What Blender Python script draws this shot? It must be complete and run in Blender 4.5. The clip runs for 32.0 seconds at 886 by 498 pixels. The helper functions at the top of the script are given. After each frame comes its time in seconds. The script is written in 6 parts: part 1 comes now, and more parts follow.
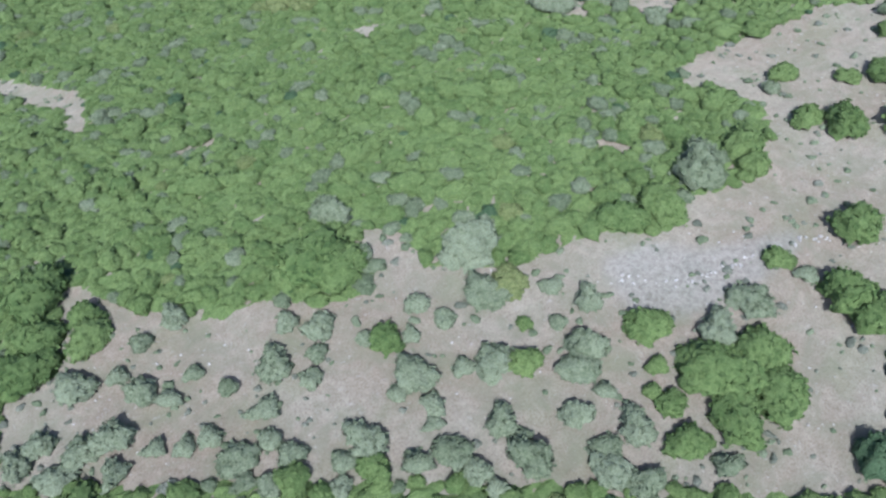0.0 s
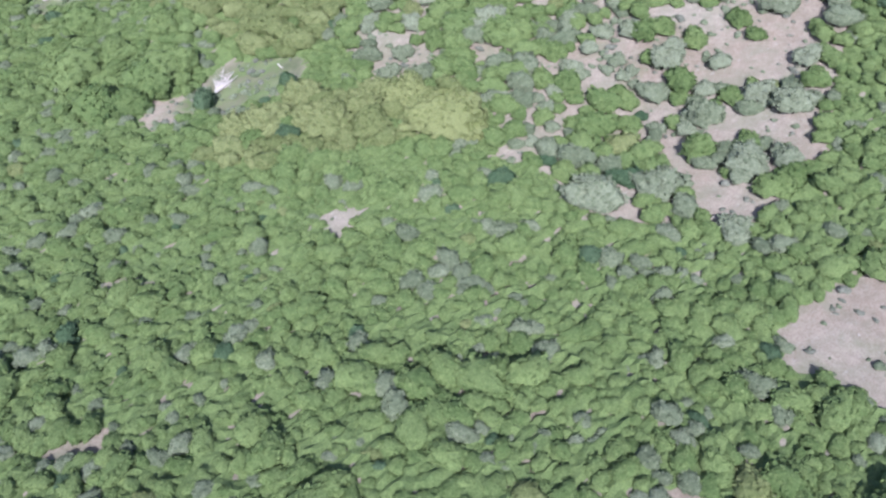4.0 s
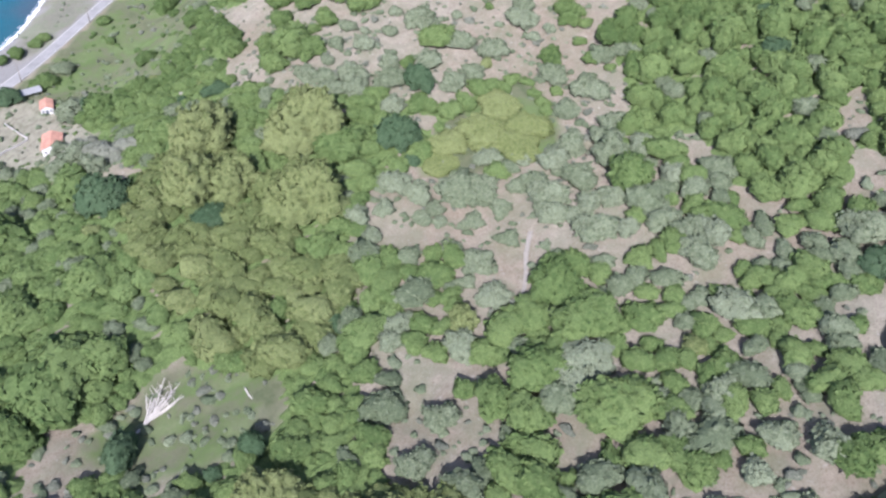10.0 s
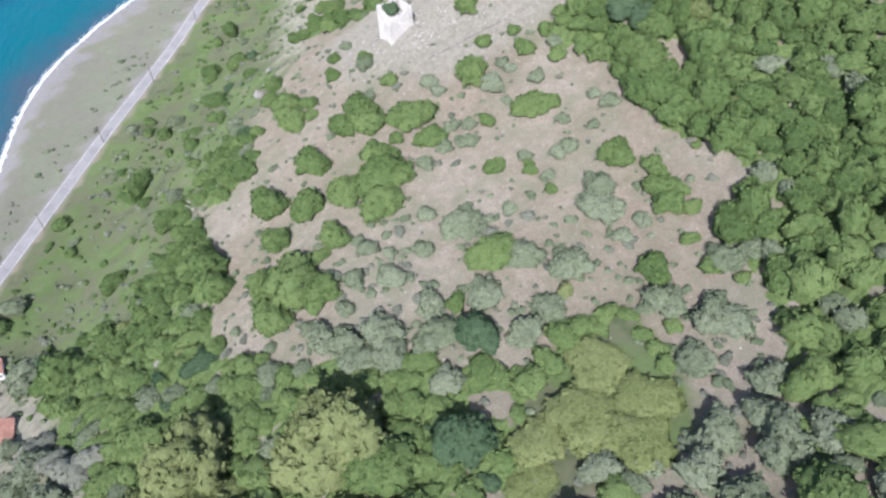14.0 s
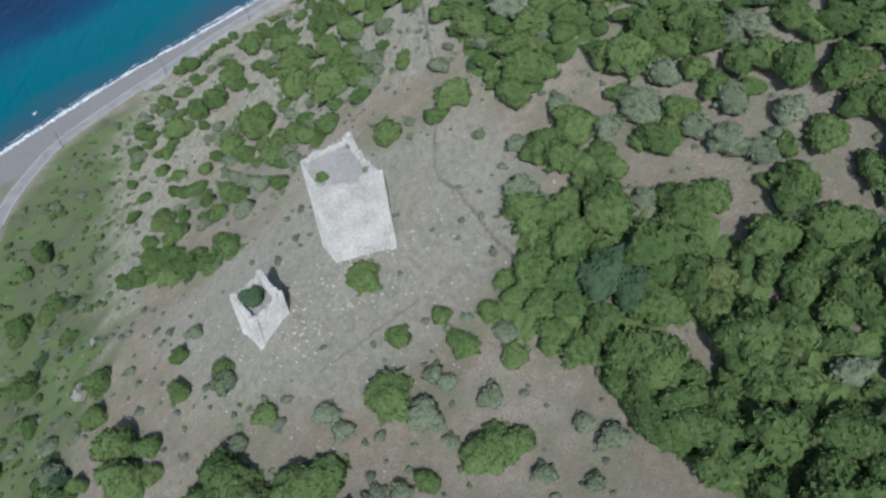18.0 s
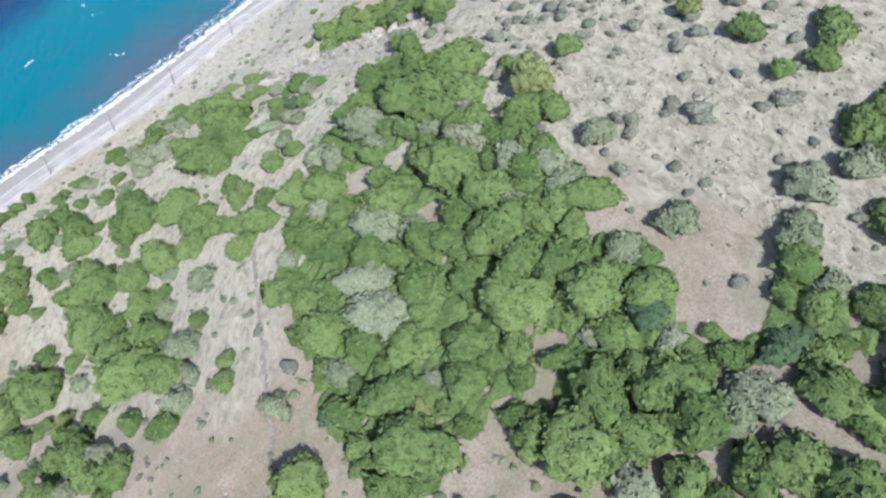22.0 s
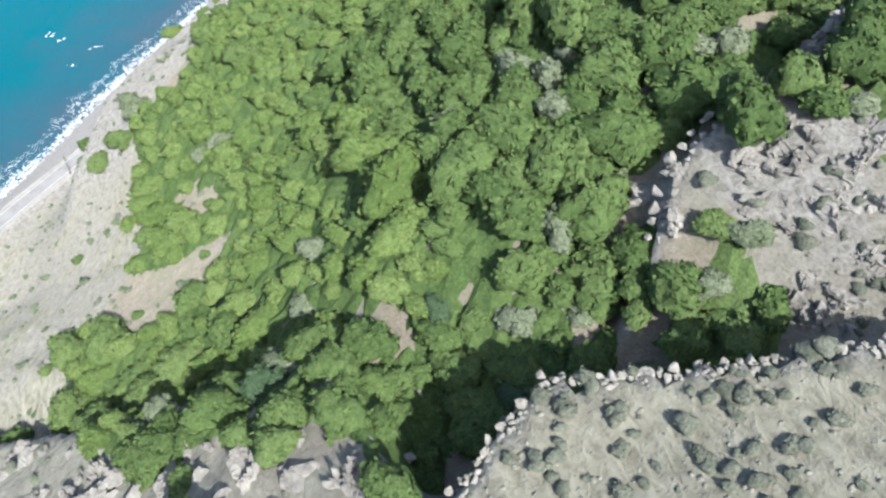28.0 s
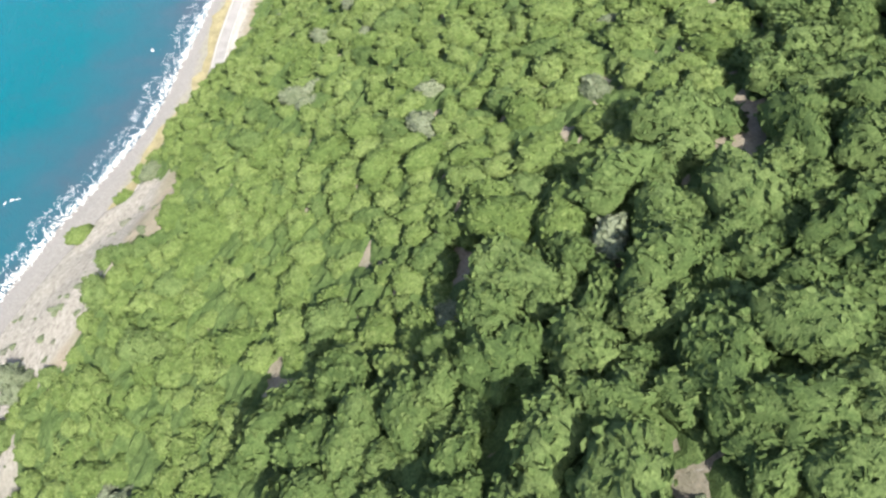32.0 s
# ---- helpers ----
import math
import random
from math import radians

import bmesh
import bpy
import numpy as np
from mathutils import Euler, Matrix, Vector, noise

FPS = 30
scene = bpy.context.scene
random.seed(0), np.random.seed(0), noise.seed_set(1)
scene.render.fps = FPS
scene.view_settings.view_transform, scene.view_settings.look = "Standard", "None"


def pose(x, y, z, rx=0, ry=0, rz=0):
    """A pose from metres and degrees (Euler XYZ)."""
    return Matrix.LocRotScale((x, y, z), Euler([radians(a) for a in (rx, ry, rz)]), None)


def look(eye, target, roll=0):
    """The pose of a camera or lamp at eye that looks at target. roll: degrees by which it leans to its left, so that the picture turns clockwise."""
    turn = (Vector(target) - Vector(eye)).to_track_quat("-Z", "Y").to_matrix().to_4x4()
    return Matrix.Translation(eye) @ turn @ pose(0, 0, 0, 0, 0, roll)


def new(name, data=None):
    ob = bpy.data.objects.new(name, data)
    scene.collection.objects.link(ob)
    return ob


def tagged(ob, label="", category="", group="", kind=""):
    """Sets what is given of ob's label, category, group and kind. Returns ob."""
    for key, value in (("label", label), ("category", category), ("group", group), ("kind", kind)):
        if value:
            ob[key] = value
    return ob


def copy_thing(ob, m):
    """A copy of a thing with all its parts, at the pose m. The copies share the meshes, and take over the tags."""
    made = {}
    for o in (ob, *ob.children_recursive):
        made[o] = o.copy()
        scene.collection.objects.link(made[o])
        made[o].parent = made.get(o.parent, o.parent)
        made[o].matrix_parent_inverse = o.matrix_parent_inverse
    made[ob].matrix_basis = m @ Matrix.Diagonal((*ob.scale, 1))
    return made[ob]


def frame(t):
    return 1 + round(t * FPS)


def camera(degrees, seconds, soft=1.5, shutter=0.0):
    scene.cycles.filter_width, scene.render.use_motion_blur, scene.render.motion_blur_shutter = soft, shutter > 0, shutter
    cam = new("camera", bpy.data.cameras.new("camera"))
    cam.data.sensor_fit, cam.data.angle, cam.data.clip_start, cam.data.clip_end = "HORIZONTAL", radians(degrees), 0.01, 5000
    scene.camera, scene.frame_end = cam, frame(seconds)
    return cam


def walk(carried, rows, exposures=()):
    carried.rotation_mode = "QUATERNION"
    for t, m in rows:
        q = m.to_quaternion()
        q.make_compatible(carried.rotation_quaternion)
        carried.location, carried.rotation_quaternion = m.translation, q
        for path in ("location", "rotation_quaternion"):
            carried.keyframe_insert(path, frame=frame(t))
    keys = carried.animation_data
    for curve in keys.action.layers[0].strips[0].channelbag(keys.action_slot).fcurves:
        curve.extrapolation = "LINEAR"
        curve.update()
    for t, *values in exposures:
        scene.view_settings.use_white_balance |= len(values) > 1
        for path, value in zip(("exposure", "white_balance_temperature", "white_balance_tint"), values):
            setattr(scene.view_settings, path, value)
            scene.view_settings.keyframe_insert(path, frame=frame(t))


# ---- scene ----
cam = camera(54.0, 32.0, 2.5)
# seconds, place, turn
PATH = [
    (0.0, 0.00, -0.00, 216.23, 46.79, 1.43, -0.99),
    (0.5, -0.79, 14.75, 216.20, 46.71, 2.09, -1.14),
    (1.0, -1.45, 29.52, 216.68, 46.52, 3.10, -1.23),
    (1.5, -1.86, 44.32, 217.49, 46.46, 3.42, -1.41),
    (2.0, -1.94, 59.05, 218.24, 46.27, 3.02, -1.51),
    (2.5, -1.70, 74.12, 218.15, 46.10, 2.18, -1.35),
    (3.0, -1.36, 88.74, 217.53, 46.01, 1.05, -1.08),
    (3.5, -0.88, 103.09, 216.74, 45.97, 0.14, -0.73),
    (5.5, 1.11, 159.52, 210.01, 46.59, -1.04, 1.15),
    (6.0, 0.72, 172.78, 209.36, 46.79, -1.70, 1.60),
    (6.5, 0.31, 185.60, 209.15, 47.09, -2.37, 2.00),
    (7.0, -0.43, 198.16, 209.53, 47.37, -3.26, 2.48),
    (7.5, -1.33, 210.53, 209.97, 47.67, -3.89, 3.26),
    (8.0, -2.46, 223.41, 210.14, 47.86, -4.27, 4.37),
    (8.5, -3.75, 237.57, 209.71, 47.70, -3.87, 5.30),
    (9.0, -4.90, 252.28, 209.34, 47.07, -3.18, 5.68),
    (9.5, -6.53, 267.08, 209.06, 46.41, -2.49, 5.44),
    (10.0, -8.78, 281.76, 208.71, 45.91, -2.17, 4.93),
    (10.5, -11.18, 296.38, 208.41, 45.53, -1.99, 4.32),
    (11.0, -13.49, 310.64, 208.34, 45.32, -1.73, 3.68),
    (11.5, -15.95, 324.45, 208.79, 45.16, -1.40, 3.04),
    (12.0, -17.99, 337.86, 209.17, 45.07, -0.74, 2.44),
    (12.5, -19.66, 350.96, 208.89, 45.20, 0.14, 2.04),
    (13.0, -21.10, 363.71, 207.80, 45.37, 1.29, 1.74),
    (13.5, -22.70, 376.85, 206.60, 45.63, 2.95, 1.40),
    (14.0, -24.03, 390.24, 205.13, 45.90, 4.76, 0.94),
    (14.5, -24.94, 403.96, 203.44, 46.12, 6.64, 0.48),
    (16.5, -27.58, 463.24, 198.98, 47.01, 7.05, -4.21),
    (17.0, -26.92, 477.17, 198.18, 47.09, 6.78, -6.09),
    (17.5, -25.75, 490.82, 197.68, 47.05, 6.49, -7.94),
    (18.0, -23.68, 504.21, 197.55, 46.89, 6.36, -9.81),
    (18.5, -21.23, 517.09, 197.63, 46.83, 5.94, -11.40),
    (19.0, -18.38, 529.53, 197.75, 46.77, 5.59, -12.78),
    (19.5, -15.17, 541.87, 197.88, 46.49, 5.64, -13.98),
    (20.0, -11.79, 553.70, 197.31, 46.46, 5.70, -14.74),
    (20.5, -8.06, 565.52, 196.32, 46.62, 5.62, -15.42),
    (21.0, -4.55, 577.14, 195.70, 46.89, 5.06, -16.19),
    (21.5, -1.40, 589.02, 195.69, 47.03, 4.36, -16.92),
    (22.0, 2.24, 601.23, 195.92, 46.98, 4.08, -17.87),
    (22.5, 6.75, 613.52, 195.80, 46.94, 3.77, -18.60),
    (23.0, 11.77, 625.56, 195.48, 46.97, 3.52, -19.23),
    (23.5, 16.97, 637.30, 195.26, 47.01, 3.35, -19.80),
    (24.0, 22.48, 649.18, 195.44, 46.87, 3.34, -20.31),
    (24.5, 28.16, 660.57, 195.79, 46.72, 3.36, -20.68),
    (25.0, 33.65, 671.59, 196.09, 46.60, 3.25, -21.03),
    (25.5, 39.09, 682.67, 196.48, 46.36, 3.13, -21.47),
    (27.5, 58.52, 724.09, 193.12, 45.99, 2.01, -23.73),
    (28.0, 65.17, 735.62, 191.93, 45.85, 1.24, -23.99),
    (28.5, 72.00, 746.99, 190.89, 45.88, 0.13, -24.06),
    (29.0, 78.53, 758.03, 190.48, 45.99, -1.06, -24.01),
    (29.5, 84.50, 768.67, 190.97, 46.22, -2.04, -23.54),
    (30.0, 90.05, 778.75, 192.32, 46.17, -1.75, -23.11),
    (30.5, 94.98, 788.90, 193.82, 45.69, -0.33, -23.38),
    (31.0, 99.37, 799.13, 195.40, 44.94, 1.39, -24.23),
    (31.5, 103.80, 809.15, 196.45, 44.35, 2.94, -25.20),
    (32.0, 108.24, 818.67, 197.29, 44.23, 3.58, -25.84),
]
# seconds, stops, kelvin, tint: the camera meters as it goes
EXPOSURES = [(0, 0.45, 5300, 13), (2, 0.7, 5450, 21), (5, 0.78, 5450, 25), (8, 0.68, 5550, 24), (9.5, 0.66, 5650, 21), (13, 0.63, 5750, 19), (14.5, 0.48, 5700, 15), (16.8, 0.0, 5560, 10), (18, -0.28, 5560, 8), (19.2, -0.32, 5580, 7), (20.2, 0.12, 5750, 10), (21.2, 0.52, 5800, 12), (23, 0.82, 5650, 15), (25, 0.42, 5620, 15), (27.5, 0.82, 5850, 10), (28.5, 1.02, 6100, 9), (29.5, 1.34, 6300, 15), (30.3, 1.42, 6550, 19), (31, 1.25, 6600, 13), (32, 1.1, 6600, 11)]
walk(cam, [(t, pose(x, y, z, rx, ry, rz)) for t, x, y, z, rx, ry, rz in PATH], EXPOSURES)

# ---- world, sun, exposure ----
SUN_EL, SUN_AZ = 41.3, 0.86
world = bpy.data.worlds.new("world")
scene.world = world
world.use_nodes = True
wn = world.node_tree.nodes
sky = wn.new("ShaderNodeTexSky")
sky.sky_type, sky.sun_disc = "NISHITA", False
sky.sun_elevation, sky.sun_rotation = radians(SUN_EL), radians(180 + SUN_AZ)
sky.dust_density = 2.0
world.node_tree.links.new(sky.outputs[0], wn["Background"].inputs[0])
wn["Background"].inputs[1].default_value = 0.11
lamp = bpy.data.lights.new("sun", "SUN")
lamp.energy, lamp.angle, lamp.color = 4.0, radians(0.53), (1.0, 0.95, 0.87)
sun = new("sun", lamp)
sun.matrix_world = look((0, 0, 400), (math.sin(radians(SUN_AZ)) * math.cos(radians(SUN_EL)), math.cos(radians(SUN_AZ)) * math.cos(radians(SUN_EL)), 400 - math.sin(radians(SUN_EL))))


# ---- materials ----
def material(name, rough=0.8, spec=0.3):
    m = bpy.data.materials.new(name)
    m.use_nodes = True
    b = m.node_tree.nodes["Principled BSDF"]
    b.inputs["Roughness"].default_value = rough
    b.inputs["Specular IOR Level"].default_value = spec
    b.inputs["Diffuse Roughness"].default_value = 1.0 if rough > 0.6 else 0.0
    return m, m.node_tree.nodes, m.node_tree.links, b


def noise_node(n, l, scale, detail=4.0, rough=0.55, vec=None, dist=0.0):
    t = n.new("ShaderNodeTexNoise")
    t.inputs["Scale"].default_value, t.inputs["Detail"].default_value = scale, detail
    t.inputs["Roughness"].default_value, t.inputs["Distortion"].default_value = rough, dist
    if vec is not None:
        l.new(vec, t.inputs["Vector"])
    return t


def ramp(n, l, fac, stops):
    r = n.new("ShaderNodeValToRGB")
    while len(r.color_ramp.elements) < len(stops):
        r.color_ramp.elements.new(0.5)
    for e, (p, c) in zip(r.color_ramp.elements, stops):
        e.position, e.color = p, (*c, 1)
    l.new(fac, r.inputs[0])
    return r


def mix(n, l, fac, a, b, mode="MIX"):
    m = n.new("ShaderNodeMix")
    m.data_type, m.blend_type = "RGBA", mode
    for sock, v in ((m.inputs[0], fac), (m.inputs[6], a), (m.inputs[7], b)):
        if hasattr(v, "is_linked"):
            l.new(v, sock)
        else:
            sock.default_value = v if isinstance(v, float) else (*v, 1)
    return m.outputs[2]


def bump(n, l, b, height, strength, dist):
    u = n.new("ShaderNodeBump")
    u.inputs["Strength"].default_value, u.inputs["Distance"].default_value = strength, dist
    l.new(height, u.inputs["Height"])
    l.new(u.outputs[0], b.inputs["Normal"])


def world_pos(n):
    return n.new("ShaderNodeNewGeometry").outputs["Position"]


def plain_material(name, colour, rough=0.8, scale=3.0, vary=0.25, relief=0.02, spec=0.3, metal=0.0):
    m, n, l, b = material(name, rough, spec)
    p = world_pos(n)
    t = noise_node(n, l, scale, 5, 0.6, p)
    t2 = noise_node(n, l, scale * 0.13, 3, 0.5, p)
    f = n.new("ShaderNodeMath")
    f.operation = "ADD"
    l.new(t.outputs[0], f.inputs[0])
    l.new(t2.outputs[0], f.inputs[1])
    lo, hi = [c * (1 - vary) for c in colour], [min(1, c * (1 + vary)) for c in colour]
    r = ramp(n, l, f.outputs[0], [(0.35, lo), (0.65, hi)])
    h = n.new("ShaderNodeMath")
    h.operation, h.inputs[1].default_value = "MULTIPLY", 0.5
    l.new(f.outputs[0], h.inputs[0])
    l.new(h.outputs[0], r.inputs[0])
    l.new(r.outputs[0], b.inputs["Base Color"])
    b.inputs["Metallic"].default_value = metal
    if relief:
        bump(n, l, b, t.outputs[0], 0.6, relief)
    return m


# ---- the lie of the land ----
SHORE = [(-470, 100), (-380, 300), (-292, 450), (-245, 530), (-226, 580), (-220, 625), (-230, 700), (-226, 746), (-206, 800), (-188, 818), (-166, 840), (-143, 863), (-120, 884), (-98, 901), (-70, 925), (-44, 948), (-16, 975), (5, 996), (30, 1022), (48, 1043), (70, 1068), (90, 1088), (112, 1113), (135, 1150), (158, 1191), (185, 1240), (230, 1330), (330, 1600)]
ROAD = [(-430, 100), (-345, 300), (-260, 450), (-220, 528), (-203, 567), (-192, 623), (-184, 673), (-172, 738), (-166, 783), (-158, 808), (-147, 827), (-109, 867), (-80, 896), (-47, 923), (-21, 949), (8, 981), (41, 1010), (72, 1034), (92, 1055), (101, 1069), (121, 1097), (139, 1119), (155, 1153), (185, 1210), (260, 1350), (360, 1600)]


def smooth_line(pts, step=6.0):
    """A Catmull-Rom line through the points, evenly stepped."""
    p = np.array(pts, float)
    q = np.vstack([2 * p[0] - p[1], p, 2 * p[-1] - p[-2]])
    out = []
    for i in range(1, len(q) - 2):
        n = max(2, int(np.hypot(*(q[i + 1] - q[i])) / step))
        for t in np.arange(n) / n:
            a, b, c, d = q[i - 1:i + 3]
            out.append(0.5 * (2 * b + (c - a) * t + (2 * a - 5 * b + 4 * c - d) * t * t + (3 * b - a - 3 * c + d) * t ** 3))
    return np.array(out + [p[-1]])


SHORE_LINE, ROAD_LINE = smooth_line(SHORE), smooth_line(ROAD)


def beside(P, line, grain=1):
    """How far the points lie from a line, inland positive."""
    L = line[::grain]
    best, sign = np.full(len(P), 1e9), np.ones(len(P))
    for a, b in zip(L[:-1], L[1:]):
        d = b - a
        t = np.clip(((P - a) @ d) / (d @ d), 0, 1)
        q = P - a - t[:, None] * d
        r = np.hypot(q[:, 0], q[:, 1])
        m = r < best - 1e-9
        best[m], sign[m] = r[m], np.sign(q[m, 0] * d[1] - q[m, 1] * d[0])
    return best * sign


# broad heights of the hills, every 75 m eastward and 105 m northward
HILLS = np.array([
    [-1, 29, 44, 38, 26, 32, 42, 51],
    [8, 43, 66, 76, 70, 65, 66, 72],
    [8, 38, 46, 59, 55, 66, 78, 88],
    [1, 22, 22, 51, 51, 69, 87, 101],
    [-10, 18, 45, 44, 62, 88, 103, 115],
    [-15, 6, 67, 54, 79, 108, 119, 127],
    [-4, -1, 48, 101, 124, 134, 130, 132],
    [3, -4, 12, 69, 101, 138, 126, 129],
    [-2, 2, 15, 9, 49, 112, 114, 121],
    [-30, -26, -17, -1, 63, 88, 103, 106],
    [-30, -30, -30, -30, -29, 21, 60, 63],
    [-30, -30, -30, -30, -30, -26, 4, 0],
], float)
GX, GY, SX, SY = -225.0, 60.0, 75.0, 105.0


def spline(u, n):
    u = np.clip(u, 0, n - 1.0001)
    i = np.floor(u).astype(int)
    f = u - i
    w = np.stack([(1 - f) ** 3, 3 * f ** 3 - 6 * f ** 2 + 4, -3 * f ** 3 + 3 * f ** 2 + 3 * f + 1, f ** 3], 1) / 6
    return np.clip(i[:, None] + np.array([-1, 0, 1, 2]), 0, n - 1), w


def sstep(t):
    t = np.clip(t, 0, 1)
    return t * t * (3 - 2 * t)


def wave_noise(P, size, seed=0):
    """Cheap smooth noise of about -1 to 1, a few crossed waves."""
    rng = np.random.RandomState(seed)
    v = np.zeros(len(P))
    for k in range(7):
        a, s = rng.uniform(0, math.tau), rng.uniform(0.7, 1.9)
        d = np.array([math.cos(a), math.sin(a)]) * s * math.tau / size
        v += np.sin(P @ d + rng.uniform(0, math.tau) + 1.3 * np.sin(P @ d[::-1] * 0.6))
    return v / 3.2


# knolls and hollows: x, y, spread, height
KNOLLS = [(18, 940, 15, -7.0), (-54, 632, 9, 4.0), (69, 854, 18, -5.7), (-59, 743, 26, -7.2), (89, 966, 18, 5.2), (99, 1000, 18, -5.8), (-29, 834, 38, 6.1), (58, 343, 18, -5.5), (-36, 644, 18, 3.6), (-21, 585, 26, -4.3), (42, 925, 18, -4.2), (85, 792, 18, 3.9), (29, 456, 18, 4.1), (-116, 448, 18, 4.2), (-86, 399, 18, -4.2), (78, 929, 18, 3.8), (-184, 569, 38, -3.7), (117, 870, 18, 3.3), (74, 395, 18, 3.6), (35, 515, 18, -3.5)]
CLIFF = np.array([(66, 768), (76, 775), (83, 779.5), (87, 781), (91, 783), (95, 785), (98.5, 787), (102.5, 783.5), (110, 779), (119, 773), (127, 769.5), (138, 762), (155, 752), (190, 732)], float)
CRAG = np.array([(114, 794), (126, 803), (133, 809.5), (144, 812), (156, 813.5), (170, 820), (190, 825)], float)

TERRACE = np.array([(6, 872), (21, 861), (36, 849), (50, 841), (63, 831), (73, 826), (84, 818), (96, 814)], float)


def ledges(P):
    """Breaks in the slope that the broad heights do not hold."""
    v = np.zeros(len(P))
    for x, y, s, h in KNOLLS:
        v += h * np.exp(-((P[:, 0] - x) ** 2 + (P[:, 1] - y) ** 2) / (2 * s * s))
    d = -beside(P, CLIFF)
    v -= 18 * sstep(d / 3.0) * (1 - sstep((d - 10) / 34)) * sstep((P[:, 0] - 78) / 9) * (1 - sstep((P[:, 0] - 150) / 40))
    e = -beside(P, CRAG)
    v -= 8.5 * sstep(e / 2.5) * (1 - sstep((e - 5) / 24)) * sstep((P[:, 0] - 112) / 8)
    g = -beside(P, TERRACE)
    v -= 6 * sstep(g / 2.5) * (1 - sstep((g - 5) / 18)) * sstep((P[:, 0] - 8) / 12) * (1 - sstep((P[:, 0] - 84) / 12))
    return v


def height(P):
    P = np.atleast_2d(np.asarray(P, float))
    ix, wx = spline((P[:, 0] - GX) / SX, HILLS.shape[1])
    iy, wy = spline((P[:, 1] - GY) / SY, HILLS.shape[0])
    s = np.zeros(len(P))
    for a in range(4):
        for c in range(4):
            s += wx[:, a] * wy[:, c] * HILLS[iy[:, c], ix[:, a]]
    s = np.maximum(s, 5) + ledges(P)
    u, d = beside(P, ROAD_LINE, 2), beside(P, SHORE_LINE, 2)
    rough = 0.5 * wave_noise(P, 23, 1) + 0.22 * wave_noise(P, 7, 2)
    land = 4 + (s - 4 + rough) * sstep((u - 4) / (48 - 13 * sstep((P[:, 0] - 38) / 25) - 9 * sstep((P[:, 0] - 34) / 10) * (1 - sstep((P[:, 0] - 88) / 14))))
    sea = np.where(d > 0, 3.4 * sstep(d / 9), np.maximum(d * 0.1, -9))
    k = sstep((u + 9) / 6)
    return land * k + sea * (1 - k)


def mesh_object(name, verts, faces, mat=None, parent=None, smooth=False):
    me = bpy.data.meshes.new(name)
    me.from_pydata([tuple(v) for v in verts], [], faces)
    if smooth:
        me.shade_smooth()
    if mat:
        for m in mat if isinstance(mat, (list, tuple)) else (mat,):
            me.materials.append(m)
    ob = new(name, me)
    if parent:
        ob.parent = parent
    return ob


def quick_mesh(name, V, F, mats, smooth=True):
    """A mesh from arrays; F is n x 3."""
    me = bpy.data.meshes.new(name)
    me.vertices.add(len(V))
    me.vertices.foreach_set("co", np.ascontiguousarray(V, np.float32).ravel())
    me.loops.add(F.size)
    me.loops.foreach_set("vertex_index", np.ascontiguousarray(F, np.int32).ravel())
    me.polygons.add(len(F))
    me.polygons.foreach_set("loop_start", np.arange(0, F.size, 3, dtype=np.int32))
    me.polygons.foreach_set("use_smooth", np.full(len(F), smooth))
    me.update(calc_edges=True)
    for m in mats:
        me.materials.append(m)
    return me


def grid_mesh(name, xs, ys, zf, mats):
    X, Y = np.meshgrid(xs, ys)
    P = np.stack([X.ravel(), Y.ravel()], 1)
    Z = zf(P)
    nx, ny = len(xs), len(ys)
    i = (np.arange(ny - 1)[:, None] * nx + np.arange(nx - 1)).ravel()
    F = np.concatenate([np.stack([i, i + 1, i + nx + 1], 1), np.stack([i, i + nx + 1, i + nx], 1)])
    return quick_mesh(name, np.column_stack([P, Z]), F, mats), P


def spread(lo, hi, step, far):
    """Even steps over the middle, wider and wider beyond."""
    mid = list(np.arange(lo, hi + 0.1, step))
    a, b, s = [], [], step
    while s < far:
        s *= 1.5
        a.append((a[-1] if a else lo) - s)
        b.append((b[-1] if b else hi) + s)
    return np.array(a[::-1] + mid + b)


